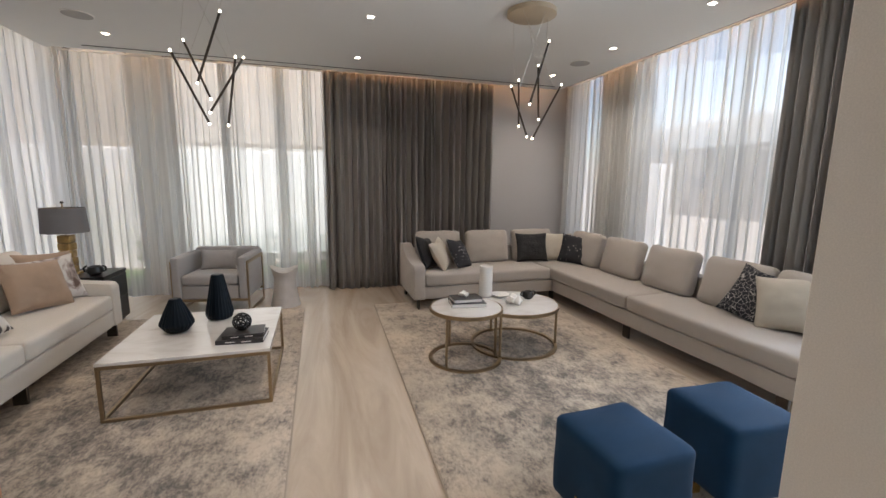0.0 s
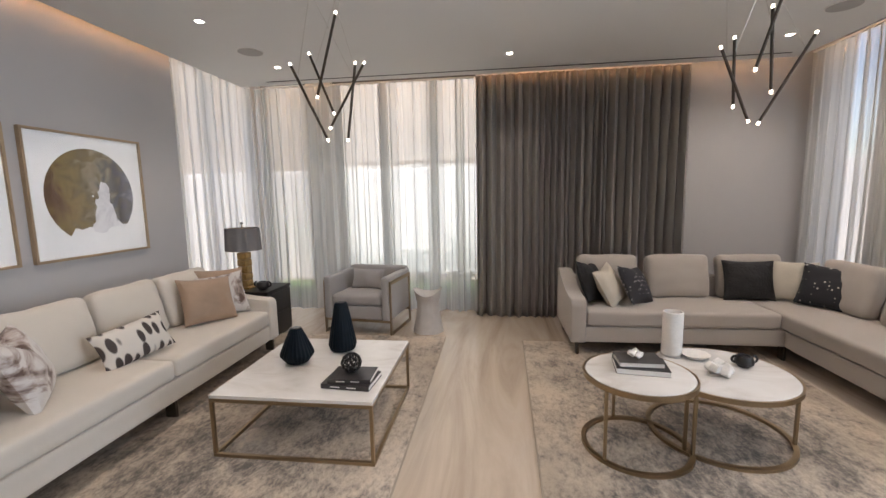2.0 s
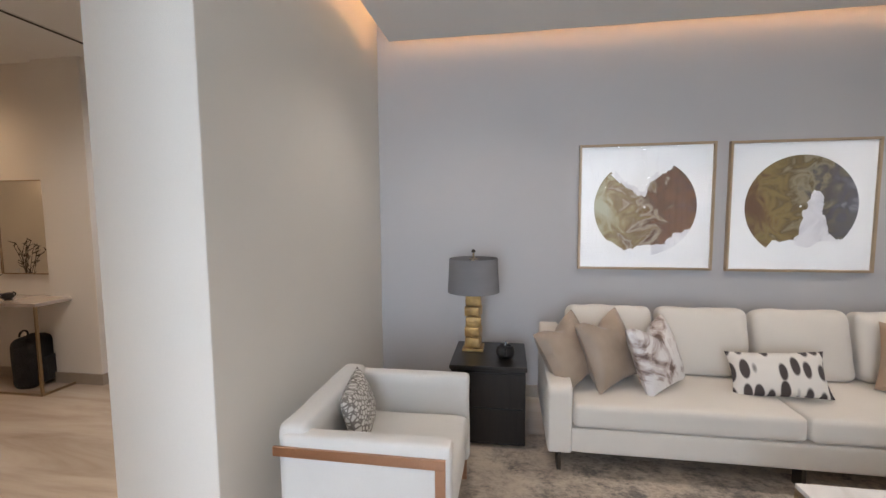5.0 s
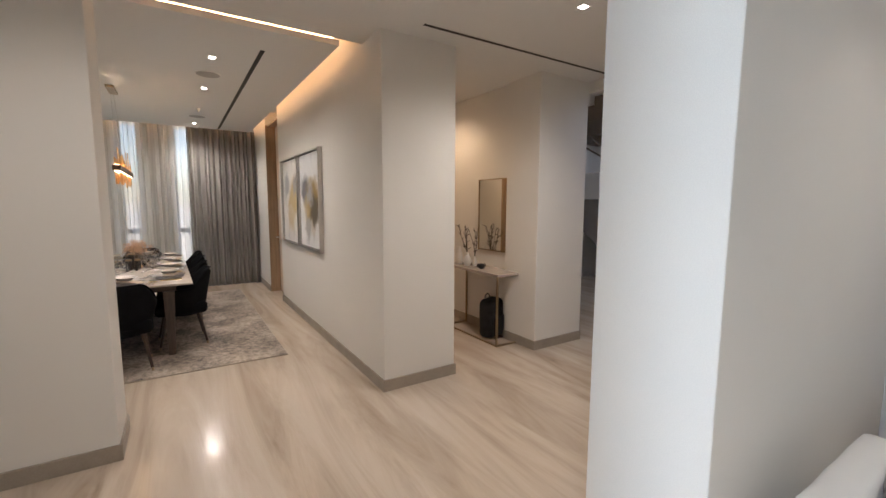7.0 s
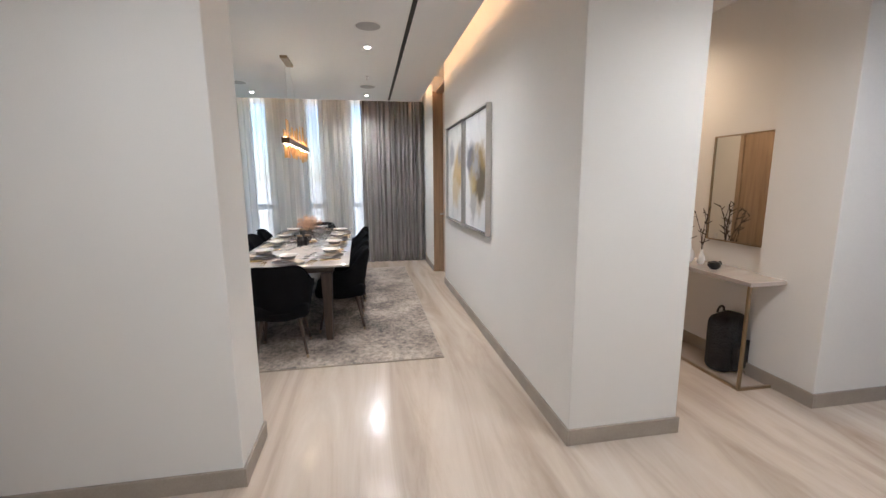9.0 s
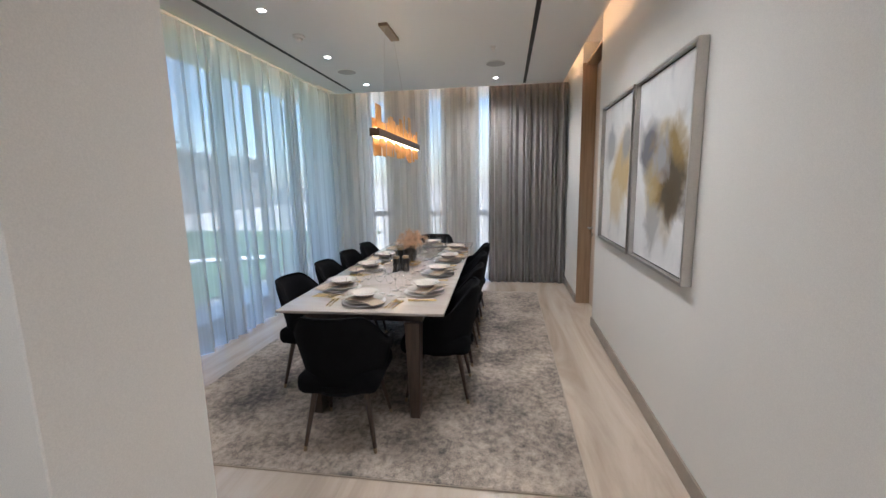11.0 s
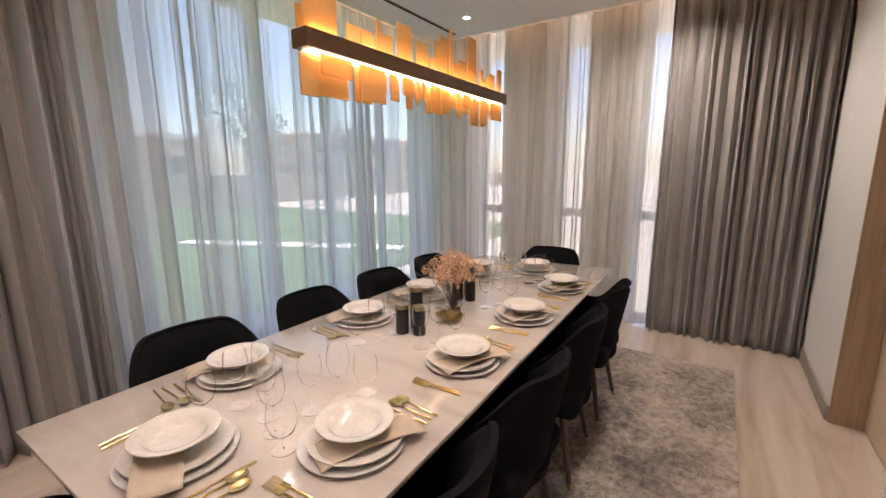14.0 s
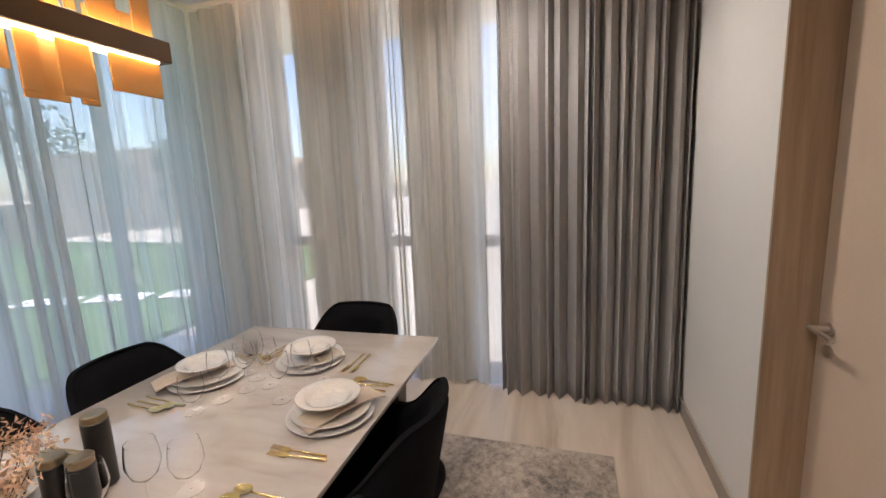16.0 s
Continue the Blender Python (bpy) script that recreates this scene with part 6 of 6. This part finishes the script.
chair = dining_chair()
chair.matrix_basis = pose(1.275, -3.37, 0.0125, 0, 0, 184)
tagged(chair, "black velvet tub dining chair at the table's end")
copy_thing(chair, pose(1.28, -6.54, 0.0125, 0, 0, 0))
for k, y in enumerate((-3.99, -4.60, -5.21, -5.82)):
    tagged(copy_thing(chair, pose(0.785, y, 0.0125, 0, 0, -90 + (3, -2, 4, 0)[k])), "black velvet tub dining chair along the table's side")
for k, y in enumerate((-4.06, -4.71, -5.29, -5.89)):
    tagged(copy_thing(chair, pose(1.78, y, 0.0125, 0, 0, 90 + (-3, 2, -1, 3)[k])), "black velvet tub dining chair along the garden side")

TT = 0.755


def plate(name, r, h, mat, label, group):
    p = thing(name, (0, 0, TT), label, "plate", group)
    part("plate", lathe([(r * 0.55, 0), (r * 0.62, 0.003), (r, h), (r, h + 0.003), (r * 0.97, h + 0.003), (r * 0.63, 0.007), (r * 0.1, 0.006)], 48), mat, p, sharp=60)
    return p


def soup_plate(r):
    """A deep well inside a broad, gently rising rim."""
    p = thing("soup_plate", (0, 0, TT), "glazed off-white soup plate on top", "plate", "soup plates")
    prof = [(r * 0.5, 0), (r * 0.58, 0.003), (r * 0.71, 0.020), (r, 0.029), (r, 0.032), (r * 0.975, 0.0335), (r * 0.74, 0.0255), (r * 0.69, 0.022), (r * 0.58, 0.009), (r * 0.5, 0.006), (r * 0.1, 0.0055)]
    part("plate", lathe(prof, 56), "ceramic", p, sharp=50)
    return p


def folded_napkin():
    p = thing("napkin", (0, 0, TT), "folded beige linen napkin between the plates", "napkin", "napkins")
    bm = bmesh.new()
    nx, ny = 10, 14
    grid = []
    for j in range(ny + 1):
        row = []
        for i in range(nx + 1):
            x, y = -0.055 + 0.11 * i / nx, -0.15 + 0.30 * j / ny
            r = abs(y)
            z = 0.004 + 0.012 * math.exp(-((y / 0.1) ** 2)) - max(0, r - 0.11) * 0.25 + 0.003 * noise.noise(Vector((x * 30, y * 12, 0)))
            row.append(bm.verts.new((x, y, z)))
        grid.append(row)
    for a, b in zip(grid, grid[1:]):
        for i in range(nx):
            bm.faces.new((a[i], a[i + 1], b[i + 1], b[i]))
    o = part("cloth", bm, "napkin", p)
    o.modifiers.new("thickness", "SOLIDIFY").thickness = 0.004
    return p


def cutlery(kind):
    p = thing(kind, (0, 0, TT), "slim gold %s beside the plate" % kind, "cutlery", kind + "s")
    part("handle", rod((0, -0.095, 0.004), (0, 0.03, 0.004), 0.0036, 8, None, 0.0026), "gold", p)
    if kind == "spoon":
        part("bowl", lathe([(0.004, 0), (0.016, 0.004), (0.019, 0.008), (0.016, 0.0085), (0.006, 0.004)], 18, None, Matrix.Translation((0, 0.055, 0)) @ Matrix.Diagonal((1, 1.45, 1, 1))), "gold", p)
    elif kind == "knife":
        part("blade", box(-0.006, 0.006, 0.031, 0.115, 0.002, 0.0045, 0.001, 1), "gold", p)
    else:
        part("head", box(-0.010, 0.010, 0.031, 0.058, 0.002, 0.0055, 0.002, 1), "gold", p)
        for x in (-0.0085, -0.0028, 0.0028, 0.0085):
            part("tine", rod((x, 0.058, 0.004), (x, 0.095, 0.005), 0.0015, 5), "gold", p)
    return p


def stem_glass(tall):
    p = thing("wine_glass", (0, 0, TT), "clear stemmed wine glass" if tall else "clear short-stemmed water glass", "glass", "table glasses")
    part("foot", lathe([(0.034, 0), (0.034, 0.0015), (0.006, 0.004)], 28), "table_glass", p)
    h = 0.085 if tall else 0.035
    part("stem", rod((0, 0, 0.0042), (0, 0, h), 0.0035, 8), "table_glass", p)
    r = 0.038 if tall else 0.042
    prof = [(0.005, h), (r * 0.75, h + 0.02), (r, h + 0.05), (r * 0.95, h + 0.08), (r * 0.85, h + 0.105)]
    part("bowl", lathe(prof + [(a - 0.0012, z) for a, z in prof[:0:-1]] + [(0.004, h + 0.003)], 32), "table_glass", p, sharp=60)
    for o in p.children:
        o.visible_shadow = False
    return p


charger = plate("charger_plate", 0.147, 0.012, "stone_stool", "round pale stone charger plate", "charger plates")
dinner = plate("dinner_plate", 0.133, 0.016, "ceramic", "glazed off-white dinner plate", "dinner plates")
bowl = soup_plate(0.107)
nap, fork, knife, spoon = folded_napkin(), cutlery("fork"), cutlery("knife"), cutlery("spoon")
wine, water = stem_glass(True), stem_glass(False)
SETTINGS = [(1.26, -3.69, 180), (1.22, -6.17, 0)]
SETTINGS += [(0.90, y, -90) for y in (-3.98, -4.57, -5.18, -5.80)] + [(1.56, y, 90) for y in (-4.04, -4.71, -5.22, -5.93)]
once = True
rnd = random.Random(11)
for x, y, a in SETTINGS:
    here = pose(x, y, TT, 0, 0, a)
    items = [(charger, pose(0, 0, 0)), (dinner, pose(0, 0, 0.0155)), (nap, pose(0.01, -0.045, 0.030, 0, 0, 62)), (bowl, pose(0, 0, 0.048)),
             (fork, pose(-0.20, -0.02, 0, 0, 0, 3)), (fork, pose(-0.225, -0.02, 0, 0, 0, 2)), (knife, pose(0.185, -0.02, 0, 0, 0, -3)), (spoon, pose(0.215, -0.02, 0, 0, 0, -2)), (spoon, pose(0.245, -0.03, 0, 0, 0, -4)),
             (wine, pose(0.13, 0.20, 0)), (water, pose(0.215, 0.165, 0)), (wine, pose(0.04, 0.235, 0))]
    seen_kind = set()
    for ob, m in items:
        j = pose(rnd.uniform(-0.006, 0.006), rnd.uniform(-0.006, 0.006), 0, 0, 0, rnd.uniform(-4, 4))
        if once and ob.name not in seen_kind:
            ob.matrix_basis = here @ m @ j
            seen_kind.add(ob.name)
        else:
            copy_thing(ob, here @ m @ j)
    once = False


def canister(x, y, h):
    c = thing("spice_canister", (x, y, TT), "black canister with a brass lid on the table", "canister", "black canisters")
    part("body", lathe([(0.028, 0), (0.031, 0.003), (0.031, h - 0.022), (0.029, h - 0.0205)], 28), "black_gloss", c)
    part("lid", lathe([(0.0295, h - 0.02), (0.0295, h - 0.003), (0.027, h)], 28), "brass", c, "brass lid")


for x, y, h in ((1.22, -4.715, 0.14), (1.30, -4.69, 0.14), (1.28, -4.775, 0.205), (1.275, -5.29, 0.14), (1.35, -5.275, 0.14), (1.325, -5.365, 0.205)):
    canister(x, y, h)


def gold_bowl():
    b = thing("gold_bowl", (1.20, -4.945, TT), "shallow hammered gold bowl on the table", "bowl")
    n = 36
    prof = [(0.025, 0), (0.055, 0.012), (0.078, 0.034), (0.074, 0.035), (0.05, 0.016), (0.01, 0.006)]
    part("bowl", lathe(prof, n, flute=9, depth=0.05), "gold", b, sharp=60)


gold_bowl()


def dried_flowers():
    v = thing("flower_vase", (1.25, -5.06, TT), "glass vase with an orange-brown bunch of dried flowers", "vase")
    prof = [(0.03, 0), (0.045, 0.01), (0.05, 0.05), (0.032, 0.11), (0.036, 0.135)]
    g = part("vase", lathe(prof + [(r - 0.002, z) for r, z in prof[:0:-1]] + [(0.028, 0.006)], 32), "glass", v, sharp=60)
    g.visible_shadow = False
    r = random.Random(5)
    bm, fl = bmesh.new(), bmesh.new()
    for k in range(64):
        a, tilt = r.uniform(0, 6.28), r.uniform(0, 0.85)
        d = Vector((math.sin(tilt) * math.cos(a), math.sin(tilt) * math.sin(a), math.cos(tilt)))
        e = Vector((0, 0, 0.11)) + d * r.uniform(0.10, 0.215)
        rod((d.x * 0.012, d.y * 0.012, 0.02), e, 0.0013, 4, bm, 0.001)
        for _ in range(70):
            c = e + Vector([r.gauss(0, 0.015) for _ in range(3)])
            u, w = Vector([r.uniform(-1, 1) for _ in range(3)]).normalized(), Vector([r.uniform(-1, 1) for _ in range(3)]).normalized()
            s = r.uniform(0.005, 0.012)
            fl.faces.new([fl.verts.new(c + u * s), fl.verts.new(c + w * s * 0.7), fl.verts.new(c - u * s)])
    part("stalk", bm, "bark", v)
    part("dried_bloom", fl, "dry_flower", v, "dried orange-brown flower heads")


M["dry_flower"] = material("dried_petals", (0.60, 0.38, 0.235), 0.9, vary=0.3, scale=30)
dried_flowers()


def chandelier():
    """A long bar hung on wires, with amber glass plates above and below."""
    c = thing("linear_chandelier", (1.30, -4.95, 1.93), "long bronze bar chandelier with amber glass plates, lit", "chandelier")
    L = 0.75
    part("bar", box(-0.038, 0.038, -L, L, -0.03, 0.03, 0.003, 1), "bar_bronze", c, "brown bronze bar")
    part("light_strip", box(-0.022, 0.022, -L + 0.03, L - 0.03, -0.034, -0.0305), "led_bar", c, "warm led strip")
    part("light_strip", box(-0.022, 0.022, -L + 0.03, L - 0.03, 0.0305, 0.034), "led_bar", c, "warm led strip")
    r = random.Random(21)
    for side in (-1, 1):
        for way in (-1, 1):
            y = -L + 0.02 + r.uniform(0, 0.05)
            while y < L - 0.05:
                w = min(r.choice((0.03, 0.05, 0.06, 0.08, 0.10, 0.15)), L - y)
                tall = r.uniform(0.06, 0.15) if way < 0 else r.uniform(0.03, 0.13) * (1.7 if r.random() < 0.2 else 1)
                x = side * r.uniform(0.010, 0.027)
                z0, z1 = (0.036, 0.036 + tall) if way > 0 else (-0.036 - tall, -0.036)
                part("glass_plate", box(x - 0.003, x + 0.003, y, y + w - 0.006, z0, z1, 0.001, 1), "amber", c, "amber glass plate")
                y += w + r.uniform(0.0, 0.05 if way < 0 else 0.10)
    for y in (-0.5, 0.5):
        part("wire", rod((0, y, 0.03), (0.06, y * 0.3, CEIL - 1.93 - 0.028), 0.0015, 5), "steel", c)
    part("canopy", box(0.02, 0.10, -0.20, 0.20, CEIL - 1.93 - 0.028, CEIL - 1.93, 0.003, 1), "brass", c, "brass ceiling plate")


def amber_material():
    m = bpy.data.materials.new("amber_glass")
    m.use_nodes = True
    nt = m.node_tree
    b = nt.nodes["Principled BSDF"]
    out = nt.nodes["Material Output"]
    b.inputs["Base Color"].default_value = (0.60, 0.37, 0.15, 1)
    b.inputs["Roughness"].default_value = 0.2
    tr, mix = nt.nodes.new("ShaderNodeBsdfTranslucent"), nt.nodes.new("ShaderNodeMixShader")
    tr.inputs["Color"].default_value = (0.80, 0.54, 0.25, 1)
    tc, n, rg = nt.nodes.new("ShaderNodeTexCoord"), nt.nodes.new("ShaderNodeTexNoise"), nt.nodes.new("ShaderNodeMapRange")
    n.inputs["Scale"].default_value = 14
    rg.inputs["To Min"].default_value, rg.inputs["To Max"].default_value = 0.35, 0.75
    nt.links.new(tc.outputs["Object"], n.inputs["Vector"])
    nt.links.new(n.outputs["Fac"], rg.inputs["Value"])
    nt.links.new(rg.outputs["Result"], mix.inputs["Fac"])
    nt.links.new(b.outputs[0], mix.inputs[1])
    nt.links.new(tr.outputs[0], mix.inputs[2])
    nt.links.new(mix.outputs[0], out.inputs["Surface"])
    return m


M["amber"] = amber_material()
M["bar_bronze"] = material("brown_bronze", (0.10, 0.055, 0.025), 0.4, 0.6, vary=0.1, fine=200, bump=0.0)
M["led_bar"] = glow("chandelier_led", (1.0, 0.74, 0.42), 6.5)
chandelier()
